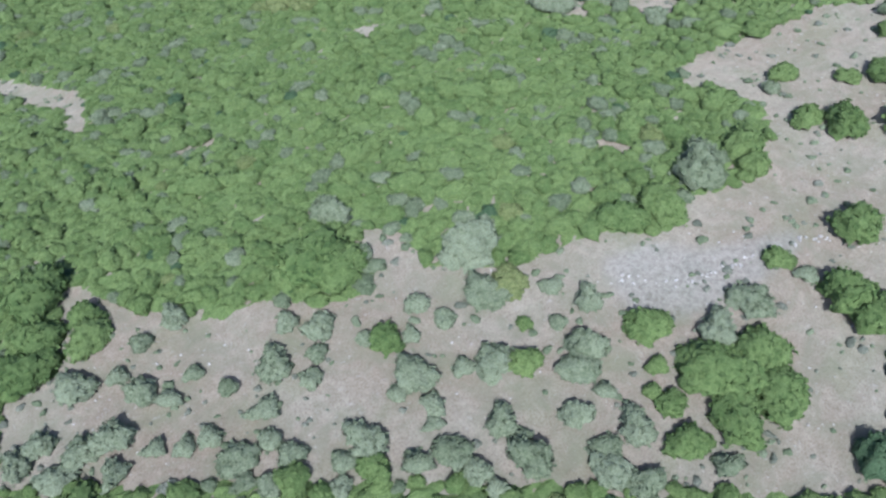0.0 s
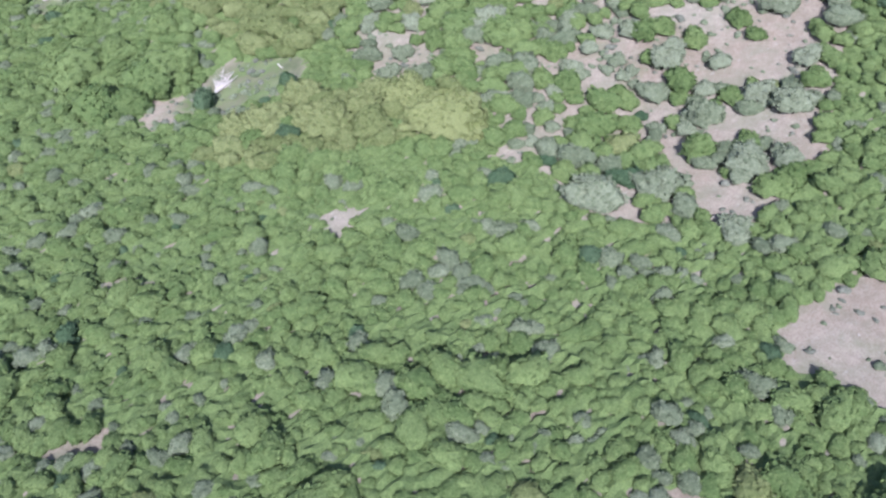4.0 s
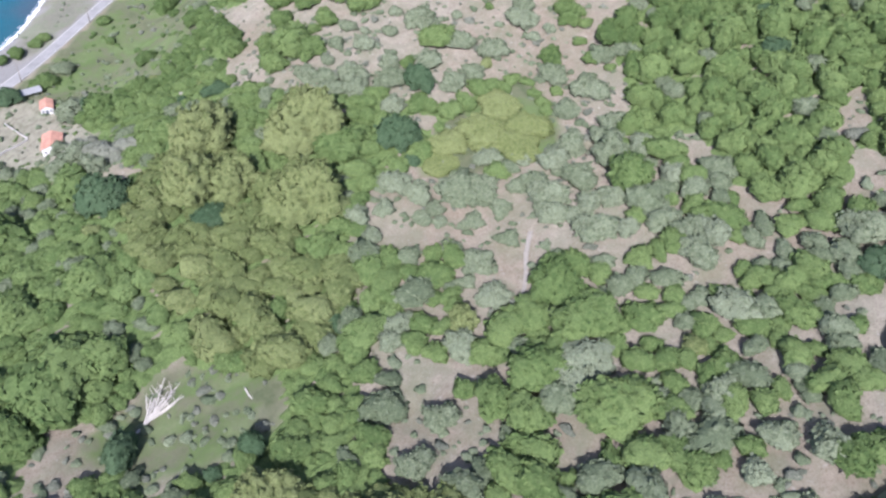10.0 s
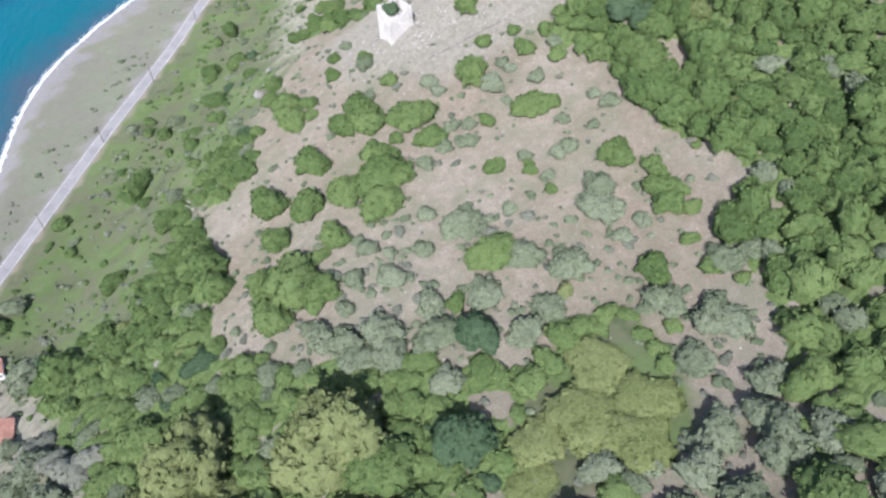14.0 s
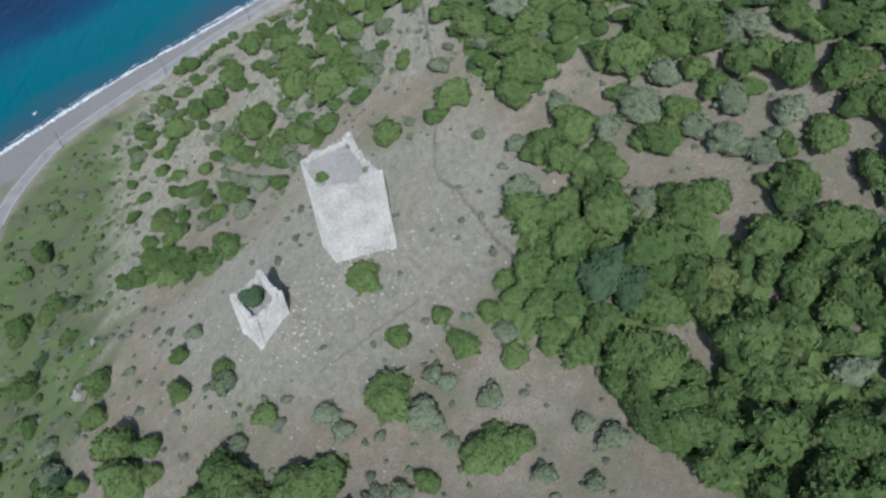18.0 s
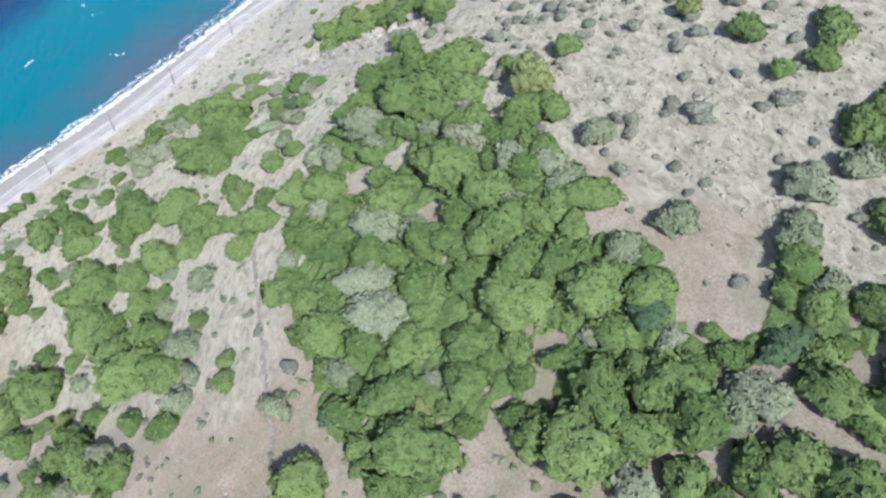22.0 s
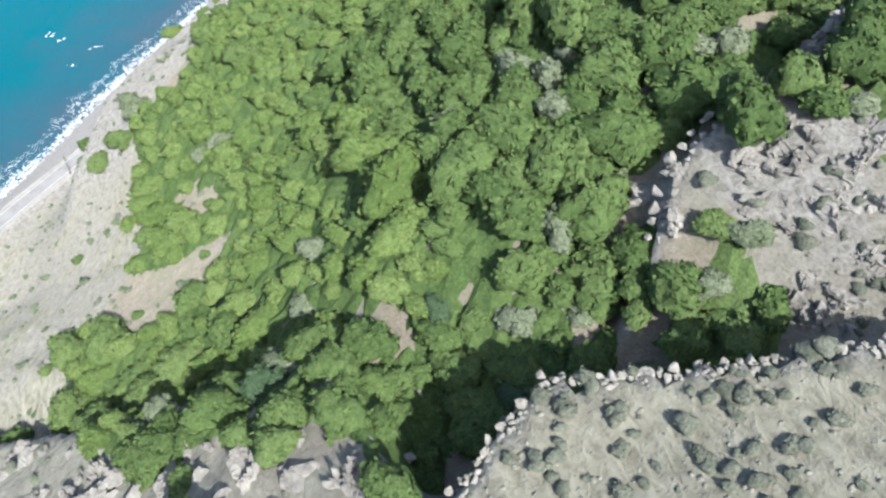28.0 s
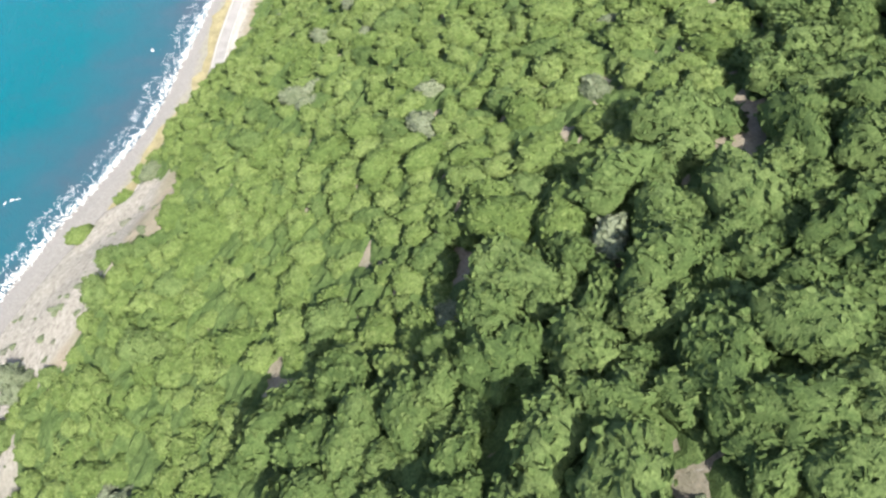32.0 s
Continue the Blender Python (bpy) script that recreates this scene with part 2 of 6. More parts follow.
# ---- ground materials ----
def ground_material():
    m, n, l, b = material("dry_earth", 0.95, 0.1)
    p = world_pos(n)
    big, mid, fine = noise_node(n, l, 0.03, 3, 0.5, p), noise_node(n, l, 0.35, 5, 0.6, p), noise_node(n, l, 2.2, 4, 0.65, p)
    base = ramp(n, l, mid.outputs[0], [(0.3, (0.176, 0.151, 0.115)), (0.5, (0.242, 0.214, 0.168)), (0.7, (0.306, 0.282, 0.229))])
    pale = ramp(n, l, big.outputs[0], [(0.4, (0.234, 0.196, 0.150)), (0.62, (0.290, 0.270, 0.219))])
    c = mix(n, l, 0.5, base.outputs[0], pale.outputs[0])
    sp = ramp(n, l, fine.outputs[0], [(0.36, (0.55, 0.5, 0.42)), (0.5, (1, 1, 1)), (0.68, (1.25, 1.22, 1.2))])
    c = mix(n, l, 0.55, c, sp.outputs[0], "MULTIPLY")
    # thin dry grass in drifts
    drift = noise_node(n, l, 0.11, 6, 0.68, p, 0.8)
    dr = ramp(n, l, drift.outputs[0], [(0.44, (0, 0, 0)), (0.62, (0.6, 0.6, 0.6))])
    c = mix(n, l, dr.outputs[0], c, (0.185, 0.185, 0.130))
    # bare worn stone showing in places
    bare = noise_node(n, l, 0.55, 6, 0.75, p, 0.5)
    bs = ramp(n, l, bare.outputs[0], [(0.60, (0, 0, 0)), (0.68, (0.75, 0.75, 0.75))])
    c = mix(n, l, bs.outputs[0], c, (0.34, 0.325, 0.30))
    # grass cover and plateau straw come by attribute
    a = n.new("ShaderNodeAttribute")
    a.attribute_name = "green"
    gn = noise_node(n, l, 0.07, 9, 0.7, p)
    g = ramp(n, l, gn.outputs[0], [(0.34, (0.075, 0.098, 0.048)), (0.45, (0.118, 0.130, 0.076)), (0.52, (0.100, 0.140, 0.055)), (0.60, (0.112, 0.162, 0.060)), (0.70, (0.165, 0.152, 0.112))])
    c = mix(n, l, a.outputs["Fac"], c, g.outputs[0])
    a2 = n.new("ShaderNodeAttribute")
    a2.attribute_name = "straw"
    streak = n.new("ShaderNodeMapping")
    streak.inputs["Rotation"].default_value = (0, 0, radians(-18))
    streak.inputs["Scale"].default_value = (0.62, 0.34, 1)
    l.new(p, streak.inputs["Vector"])
    sn = noise_node(n, l, 1.0, 5, 0.62, streak.outputs[0], 0.6)
    s = ramp(n, l, sn.outputs[0], [(0.3, (0.152, 0.146, 0.112)), (0.5, (0.272, 0.264, 0.206)), (0.7, (0.364, 0.356, 0.284))])
    c = mix(n, l, a2.outputs["Fac"], c, s.outputs[0])
    a3 = n.new("ShaderNodeAttribute")
    a3.attribute_name = "shingle"
    hn = noise_node(n, l, 1.4, 4, 0.7, p)
    h = ramp(n, l, hn.outputs[0], [(0.3, (0.172, 0.169, 0.163)), (0.7, (0.267, 0.262, 0.254))])
    c = mix(n, l, a3.outputs["Fac"], c, h.outputs[0])
    a4 = n.new("ShaderNodeAttribute")
    a4.attribute_name = "rock"
    kn = noise_node(n, l, 0.8, 6, 0.7, p, 0.6)
    k = ramp(n, l, kn.outputs[0], [(0.3, (0.125, 0.117, 0.104)), (0.46, (0.235, 0.225, 0.202)), (0.56, (0.30, 0.29, 0.262)), (0.7, (0.38, 0.368, 0.335))])
    c = mix(n, l, a4.outputs["Fac"], c, k.outputs[0])
    l.new(c, b.inputs["Base Color"])
    hs = n.new("ShaderNodeMath")
    hs.operation = "ADD"
    l.new(mid.outputs[0], hs.inputs[0])
    l.new(fine.outputs[0], hs.inputs[1])
    tuss = n.new("ShaderNodeMath")
    tuss.operation = "MULTIPLY"
    l.new(sn.outputs[0], tuss.inputs[0])
    l.new(a2.outputs["Fac"], tuss.inputs[1])
    both = n.new("ShaderNodeMath")
    both.operation, both.inputs[1].default_value = "MULTIPLY_ADD", 2.2
    l.new(tuss.outputs[0], both.inputs[0])
    l.new(hs.outputs[0], both.inputs[2])
    bump(n, l, b, both.outputs[0], 0.8, 0.35)
    return m


EARTH = ground_material()


def water_material():
    m, n, l, b = material("sea_water", 0.2, 0.22)
    p = world_pos(n)
    a = n.new("ShaderNodeAttribute")
    a.attribute_name = "offshore"
    wob = noise_node(n, l, 0.02, 4, 0.6, p)
    ad = n.new("ShaderNodeMath")
    ad.operation, ad.inputs[1].default_value = "MULTIPLY_ADD", 0.35
    l.new(wob.outputs[0], ad.inputs[0])
    l.new(a.outputs["Fac"], ad.inputs[2])
    r = ramp(n, l, ad.outputs[0], [(0.16, (0.062, 0.105, 0.14)), (0.235, (0.032, 0.118, 0.158)), (0.36, (0.0, 0.14, 0.18)), (0.56, (0.0, 0.145, 0.195)), (0.74, (0.0, 0.06, 0.135)), (0.95, (0.0, 0.025, 0.09))])
    l.new(r.outputs[0], b.inputs["Base Color"])
    mp = n.new("ShaderNodeMapping")
    mp.inputs["Rotation"].default_value = (0, 0, radians(42))
    mp.inputs["Scale"].default_value = (1, 0.35, 1)
    l.new(p, mp.inputs["Vector"])
    w1, w2 = noise_node(n, l, 0.22, 5, 0.6, mp.outputs[0]), noise_node(n, l, 1.1, 4, 0.6, mp.outputs[0])
    ad2 = n.new("ShaderNodeMath")
    ad2.operation, ad2.inputs[1].default_value = "MULTIPLY_ADD", 0.35
    l.new(w2.outputs[0], ad2.inputs[0])
    l.new(w1.outputs[0], ad2.inputs[2])
    bump(n, l, b, ad2.outputs[0], 0.8, 1.2)
    return m


def attribute(me, name, values):
    me.attributes.new(name, "FLOAT", "POINT").data.foreach_set("value", np.ascontiguousarray(values, np.float32))


# ---- ground and sea ----
XS, YS = spread(-300, 300, 2.5, 500), spread(90, 1230, 2.5, 500)
ground_me, GP = grid_mesh("ground", XS, YS, height, [EARTH])
ground = tagged(new("ground", ground_me), "dry stony hillside earth with grass and straw", "ground", kind="structure")
gu = beside(GP, ROAD_LINE, 2)
gn = wave_noise(GP, 30, 8)


def within(P, outline):
    """Which points lie inside an outline."""
    q, inside = np.array(outline, float), np.zeros(len(P), bool)
    for (x0, y0), (x1, y1) in zip(q, np.roll(q, -1, 0)):
        c = (y0 > P[:, 1]) != (y1 > P[:, 1])
        inside ^= c & (P[:, 0] < (x1 - x0) * (P[:, 1] - y0) / ((y1 - y0) or 1e-9) + x0)
    return inside


def soft_within(P, outline, edge=4.0):
    """One inside an outline, fading to nothing over its edge."""
    q = np.array(outline, float)
    d = np.abs(beside(P, np.vstack([q, q[:1]])))
    return np.where(within(P, outline), 1.0, 1 - sstep(d / edge))


# the grassy slope over the coast road, the meadow by the houses, the straw plateau, the pale bank
SLOPE = [(-206, 500), (-176, 500), (-135, 560), (-125, 605), (-112, 660), (-110, 690), (-110, 712), (-120, 768), (-124, 810), (-118, 836), (-140, 823), (-165, 770), (-186, 650), (-200, 560)]
MEADOW = [(-96, 386), (-76, 383), (-52, 393), (-52, 408), (-66, 413), (-84, 415), (-94, 402)]
BROW = [(-24, 495), (-16, 508), (-7, 522), (3, 523), (10, 510), (13, 498), (11, 491), (-1, 487), (-14, 481), (-24, 481)]
CRAG_TOP = [(131, 806), (144, 805), (152, 800), (150, 784), (140, 766), (126, 772), (135, 787), (132, 793), (136, 795), (134, 803)]
GULLY = [(19, 860), (37, 845), (48, 823), (66, 814), (77, 800), (81, 788), (72, 775), (45, 795), (15, 830), (8, 866)]
STRIP = [(-214, 600), (-216, 690), (-212, 740), (-190, 790), (-168, 800), (-176, 760), (-184, 700), (-196, 640), (-203, 590)]
STRAW = [(62, 700), (48, 725), (46, 752), (62, 768), (82, 780), (99, 788), (110, 780), (127, 770), (138, 763), (190, 733), (190, 600), (120, 620), (78, 655)]
BANK = [(-30, 930), (8, 968), (40, 998), (64, 960), (60, 905), (44, 890), (20, 880), (-8, 905)]
PALE = [(-20, 830), (10, 790), (22, 760), (44, 752), (62, 768), (66, 800), (50, 850), (20, 880), (-10, 880)]
SPUR = [(36, 1000), (44, 960), (58, 948), (74, 958), (86, 960), (98, 985), (108, 1004), (96, 1040), (72, 1026), (48, 1006)]
CREST = [(-80, 660), (-66, 628), (-40, 616), (-14, 628), (2, 640), (-4, 668), (-24, 672), (-60, 672)]
SEAWARD = [(-106, 692), (-108, 712), (-116, 768), (-120, 810), (-112, 840), (-90, 862), (-60, 885), (-30, 915), (-10, 932), (4, 938), (24, 895), (38, 820), (47, 800), (47, 777), (31, 743), (14, 750), (0, 730), (-10, 705), (-53, 750), (-68, 800), (-75, 850)]
TRACK_ROCK = [(41, 156), (52, 162), (66, 160), (81, 164), (90, 166), (87, 161), (71, 149), (56, 144), (45, 146)]
CRAG_FACE = [(136, 810), (143, 811), (145, 806), (152, 801), (143, 788), (141, 793), (136, 800)]
YARD = [(-197, 552), (-190, 556), (-176, 556), (-160, 548), (-150, 530), (-158, 516), (-176, 512), (-198, 520)]
gz = np.empty(3 * len(GP), np.float32)
ground_me.vertices.foreach_get("co", gz)
slope_y, slope_x = np.gradient(gz[2::3].reshape(len(YS), len(XS)), YS, XS)
steepness = np.hypot(slope_x, slope_y).ravel()
GW = GP + 4.5 * np.stack([wave_noise(GP, 24, 201), wave_noise(GP, 24, 202)], 1)
green = 0.9 * soft_within(GW, SLOPE, 14) * (gu > 4) + soft_within(GW, MEADOW, 5) * 0.8 + 0.95 * soft_within(GP, BROW, 4) + 0.65 * soft_within(GW, STRIP, 7) * (np.abs(gu) > 3.5)
green += 0.5 * (gu < -3.5) * (gu > -9) * (GP[:, 1] > 1040) * (GP[:, 0] > 50)
green *= 1 - 0.75 * soft_within(GP, YARD, 3)
attribute(ground_me, "green", np.clip(green + 0.18 * (gn > 0.4) * (gu > 8), 0, 1))
attribute(ground_me, "straw", np.clip(0.6 * soft_within(GP, YARD, 3) + 0.9 * soft_within(GW, STRAW, 8) + 0.8 * soft_within(GP, BANK, 5) + 0.75 * soft_within(GW, PALE, 10) + 0.5 * soft_within(GP, CREST, 10) + 0.8 * soft_within(GW, SEAWARD, 14) + 0.6 * soft_within(GP, CRAG_TOP, 4) + 0.7 * (gu < -3.5) * (gu > -10) * (GP[:, 1] > 1040), 0, 1))
attribute(ground_me, "rock", np.clip(0.9 * sstep((steepness - 0.95) / 0.5) * (gu > 6) + 0.9 * soft_within(GP, SPUR, 5) + 0.9 * (gu > 5) * (gu < 17) * (GP[:, 0] > 38) * (GP[:, 0] < 118) + 0.55 * soft_within(GP, BANK, 5) * (gn > -0.5) + 0.32 * soft_within(GP, CREST, 10) + 0.6 * soft_within(GP, TRACK_ROCK, 4) + 0.6 * soft_within(GP, CRAG_FACE, 4) + 0.5 * soft_within(GP, CRAG_TOP, 4) + 0.3 * soft_within(GP, GULLY, 5) + 0.8 * (np.abs(gu - 5) < 2.4) * (GP[:, 1] > 880), 0, 1))
attribute(ground_me, "shingle", sstep((3 - gu) / 3) * (1 - np.clip(green, 0, 1)))


sea_me, WP = grid_mesh("water", spread(-420, 330, 10, 500), spread(300, 1300, 10, 500), lambda P: 0.12 * wave_noise(P, 40, 5), [water_material()])
tagged(new("water", sea_me), "wind-ruffled turquoise sea", "water", kind="structure")
attribute(sea_me, "offshore", np.clip(-beside(WP, SHORE_LINE, 2) / (150 + 170 * sstep((WP[:, 0] + 140) / 150)), 0, 1))


def ribbon(line, offsets, lift, zf=None):
    """Strips along a line at the given sideways offsets; returns vertices and faces."""
    d = np.gradient(line, axis=0)
    nrm = np.stack([d[:, 1], -d[:, 0]], 1) / np.hypot(d[:, 0], d[:, 1])[:, None]
    rows_ = [line + o * nrm for o in offsets]
    V, n = [], len(line)
    for r, z in zip(rows_, lift):
        V += [(x, y, z) for x, y in r]
    F = [(k * n + i, (k + 1) * n + i, (k + 1) * n + i + 1, k * n + i + 1) for k in range(len(offsets) - 1) for i in range(n - 1)]
    return V, F


ASPHALT = plain_material("worn_asphalt", (0.25, 0.248, 0.245), 0.9, 1.5, 0.2, 0.01)
rl = ROAD_LINE[(ROAD_LINE[:, 1] > 400)]
V, F = ribbon(rl, [-2.9, -2.7, 2.7, 2.9], [3.6, 4.12, 4.12, 3.6])
tagged(mesh_object("road", V, F, ASPHALT), "narrow grey worn asphalt coast road", "road", kind="structure")

EDGE_PAINT = plain_material("worn_pale_edge_line", (0.42, 0.41, 0.39), 0.8, 1.2, 0.25, 0.0)
for o in (-2.55, 2.2):
    V, F = ribbon(rl, [o, o + 0.35], [4.126, 4.126])
    tagged(mesh_object("trim", V, F, EDGE_PAINT), "worn pale edge line of the coast road", "road marking", kind="structure")

GRAVEL = plain_material("pale_road_gravel", (0.31, 0.30, 0.28), 0.95, 1.3, 0.22, 0.03)


def shoulder(lo, hi, y0, y1, seed, mat, label, category):
    """A strip of pale gravel beside the road, its far edge uneven."""
    L = ROAD_LINE[(ROAD_LINE[:, 1] > y0) & (ROAD_LINE[:, 1] < y1)]
    d = np.gradient(L, axis=0)
    nrm = np.stack([d[:, 1], -d[:, 0]], 1) / np.hypot(d[:, 0], d[:, 1])[:, None]
    wob = 1 + 0.35 * wave_noise(L, 12, seed) + 0.25 * wave_noise(L, 4, seed + 1)
    V, n, k = [], len(L), 5
    for j in range(k):
        o = lo + (hi - lo) * j / (k - 1) * wob
        q = L + nrm * o[:, None]
        V += [(x, y, max(z, 3.9) + (0.16 if j < k - 1 else -0.1)) for (x, y), z in zip(q, height(q))]
    F = [(j * n + i, (j + 1) * n + i, (j + 1) * n + i + 1, j * n + i + 1) for j in range(k - 1) for i in range(n - 1)]
    tagged(mesh_object("pavement", V, F if hi > lo else [f[::-1] for f in F], mat), label, category, kind="structure")


shoulder(2.95, 5.6, 850, 1300, 3, GRAVEL, "pale gravel shoulder between road and bank", "road shoulder")
shoulder(-2.95, -4.6, 900, 1020, 7, GRAVEL, "pale gravel shoulder on the sea side", "road shoulder")
DRY_GRASS = plain_material("yellow_dry_grass", (0.235, 0.212, 0.125), 0.95, 1.6, 0.3, 0.08)
shoulder(-2.95, -7.0, 1022, 1300, 9, DRY_GRASS, "strip of yellow dry grass between road and sea", "verge")

# a trodden path through the olives
L = smooth_line([(6, 455), (5, 447), (5, 437), (3, 429), (-3, 421), (-8, 419)], 1.0)
d = np.gradient(L, axis=0)
side = np.stack([d[:, 1], -d[:, 0]], 1) / np.hypot(d[:, 0], d[:, 1])[:, None]
V = [(x, y, z) for o, lift in ((-0.6, 0.0), (-0.35, 0.22), (0.35, 0.22), (0.6, 0.0)) for q in [L + side * o] for (x, y), z in zip(q, height(q) + lift)]
F = [(j * len(L) + i, (j + 1) * len(L) + i, (j + 1) * len(L) + i + 1, j * len(L) + i + 1) for j in range(3) for i in range(len(L) - 1)]
tagged(mesh_object("pavement", V, F, plain_material("trodden_earth", (0.27, 0.25, 0.22), 0.95, 2.0, 0.2, 0.02)), "narrow trodden pale footpath through the olives", "footpath", kind="structure")


# ---- where things grow ----
# kind, x, y, crown radius: o olive, g evergreen oak, y yellow-green, d dark, s grey scrub
def stand(text):
    return [(w[0], *(float(v) for v in w[1:].split(','))) for w in text.split()]


STANDS = []
STANDS += stand("""
    g-189,569,5.1 o-185,579,4.2 o-169,549,6.2 d-163,551,4.4 g-143,527,3.7 d-197,555,4.5 g-209,588,3.8 g-205,597,3.4 g-203,602,3.0 g-213,582,3.3
    s-150,516,5.2 s-139,509,4.6 o-161,520,3.7
""")
STANDS += stand("""
    g-52,816,6.0 g-35,794,5.2 g-14,768,5.5 g-2,748,3.5 g-2,767,2.8 g-16,760,4.4 g-25,765,5.0 g-5,742,3.9 g-49,773,4.9 o-24,745,3.0 g-28,737,5.2
    g-40,757,4.5 g-12,712,2.1 g9,743,4.3 o3,726,2.3 g-34,809,4.3 g-5,832,7.0 g-15,814,5.8 g-1,812,4.3 g6,768,2.8 o10,777,2.7 g48,754,6.3 g41,753,6.3
    g38,709,5.0 y55,732,4.2 g65,738,3.1 g55,744,2.5 g37,764,4.5 o40,725,4.5 g38,692,4.9 o20,717,4.4 o15,706,4.5
""")
STANDS += stand("""
    g26,707,4.1 g47,700,3.9 o44,714,3.4 o43,684,2.9 g87,703,2.4 g93,701,2.9 g88,715,3.2 y85,729,2.6
""")
STANDS += stand("""
    g61,126,9.1 g72,131,7.9 g75,121,7.1 g64,115,7.0 o74,145,5.8 o64,137,5.1 g107,167,7.0 g98,146,7.2 g104,140,6.8 g84,158,4.0 o90,153,3.1 g138,234,5.3
    g128,234,3.9 g108,213,5.0 g118,209,6.6 g109,239,4.5 o103,231,3.2 d93,107,4.7 o60,105,3.5 g47,138,5.7 g48,128,2.9 g46,122,2.6 g50,119,4.2 g52,110,4.7
    g57,111,1.9 o41,113,4.5 o34,109,3.7 o34,104,4.3 o41,101,4.2 o34,145,3.8 o26,139,2.7 o25,149,3.1
""")
STANDS += stand("""
    g18,139,2.4 o9,146,5.2 y15,149,5.2 o-8,143,3.4 o-1,140,3.4 o-9,136,2.7 g-15,134,4.5 o-20,135,2.7 o-39,141,3.3 o-31,139,3.8 o-31,132,2.9 o-41,129,4.7
    o-32,125,3.2 o-8,125,4.9 o-12,121,2.8 o-4,118,3.2 o-4,114,2.7 o10,128,5.5 g17,128,3.9 o3,127,3.2 o32,132,5.0 o30,127,4.6 o35,122,2.8 o28,116,4.0
    o11,114,4.1 o15,111,3.1 o-19,110,4.7 o-24,106,3.1 g-17,104,3.9 o-24,100,3.0 o-8,105,3.6 o-0,107,4.0
""")
STANDS += stand("""
    o5,103,3.6 o17,105,5.1 o9,100,3.0 o-60,129,2.6 o-51,124,2.8 o-72,126,3.9 o-79,131,3.0 o-65,123,2.9 o-75,140,3.0 g-89,143,5.8 g-92,151,5.0
    o-42,118,3.5 o-40,111,3.1 o-35,108,3.4 o-54,113,3.1 o-59,111,3.1 o-66,111,2.8 o-47,107,4.3 o-76,114,4.8 o-83,112,4.4 o-94,115,3.8 o-98,110,3.8
    o-87,106,4.1 o-74,106,3.7 o-39,101,3.6 o-45,102,3.0 g-104,135,7.5 o-89,129,4.4 g-103,145,6.8 g-108,159,8.1 o-68,146,3.9 s-61,102,2.7
""")
STANDS += stand("""
    g-33,157,9.9 g-27,154,7.0 g-38,155,6.4 o-31,176,5.3 o6,160,8.5 g57,174,6.7 g46,170,5.9 o70,188,7.8 g86,201,6.8
""")
STANDS += stand("""
    y3,344,11.6 y-9,363,7.7 y-22,368,7.4 y-21,347,8.0 y-35,354,9.2 y-48,375,6.8 y-58,361,9.0 y-68,362,7.5 y10,339,5.9 g-109,410,10.6 g-100,415,7.0
    g-145,421,12.0 g-127,390,11.0 d-87,387,4.4 g-131,429,8.1 g104,388,4.7 g107,378,3.7 g87,379,4.9 o93,367,4.0 o77,371,6.4 o61,375,3.6 o52,382,3.7
    g71,385,5.3 o58,391,3.8 g79,359,5.5 o86,355,3.8 o71,358,5.0 g93,349,4.5 o102,347,6.2 o108,340,6.1 o83,342,5.9 o77,338,3.7
""")
STANDS += stand("""
    o69,341,3.3 g77,324,5.6 o89,315,6.7 o85,309,3.7 o100,315,4.4 g94,303,6.1 g100,308,4.9 o78,286,5.0 g62,356,4.4 g50,344,6.3 g45,346,4.6 o36,343,2.7
    g39,353,2.8 g43,364,5.6 o38,362,3.2 g52,362,2.2 o48,371,3.3 g35,367,4.5 g26,348,3.1 g23,338,4.1 o29,334,2.6 o22,359,3.2 o117,392,5.5 o123,393,3.3
    g127,411,4.4 o113,409,4.9 g110,418,5.4 g102,408,5.8 o119,362,4.6 g-1,399,5.4 o-10,416,5.2 o-3,432,4.3
""")
STANDS += stand("""
    o-13,395,3.9 g25,398,8.8 g38,387,5.4 g50,400,4.4 o65,369,2.9 o43,302,7.1 o62,307,6.5 g37,315,4.7
""")
STANDS += stand("""
    o-151,503,6.2 o-136,496,5.6 o-147,509,5.5 o-42,461,3.8 o-35,464,3.5 o-21,464,3.5 o-7,485,4.0 o2,485,3.6 o27,492,4.4 o27,464,4.3 o21,462,4.0
    o7,474,3.8 o-2,464,3.4 o-15,450,3.0 o-24,460,3.1 o-37,454,3.4 o30,451,3.5 o37,487,4.3 o44,473,4.4 o-68,523,4.4 o-59,516,4.3 o-51,516,4.7 o-40,520,4.4
    o-29,531,4.4 o12,524,4.7 o21,519,4.7 o16,509,4.2 o27,534,4.0 o-14,526,4.0 o-38,508,4.2 g52,388,3.3 o45,373,4.1
""")
STANDS += stand("""
    o57,372,2.5 g73,373,4.6 o78,377,3.5 g40,384,5.4 o38,392,4.4 g46,386,2.6 o62,368,3.0 o67,387,4.6 g77,387,5.3 g39,359,2.6 g59,360,3.9 o68,361,3.0
    o65,364,2.4 g6,395,5.8 g-8,403,2.9 g-4,414,4.4 y-10,423,4.0 o-17,383,3.8 g-0,385,2.4 g19,422,8.2 g8,407,6.9 o18,409,6.9 g13,433,7.7 o-2,430,3.1
    o-7,443,4.5 o-10,437,2.6 o-9,469,4.9 o-17,472,3.9 o2,473,3.1 o12,482,4.4 o19,474,4.8 o22,451,5.3
""")
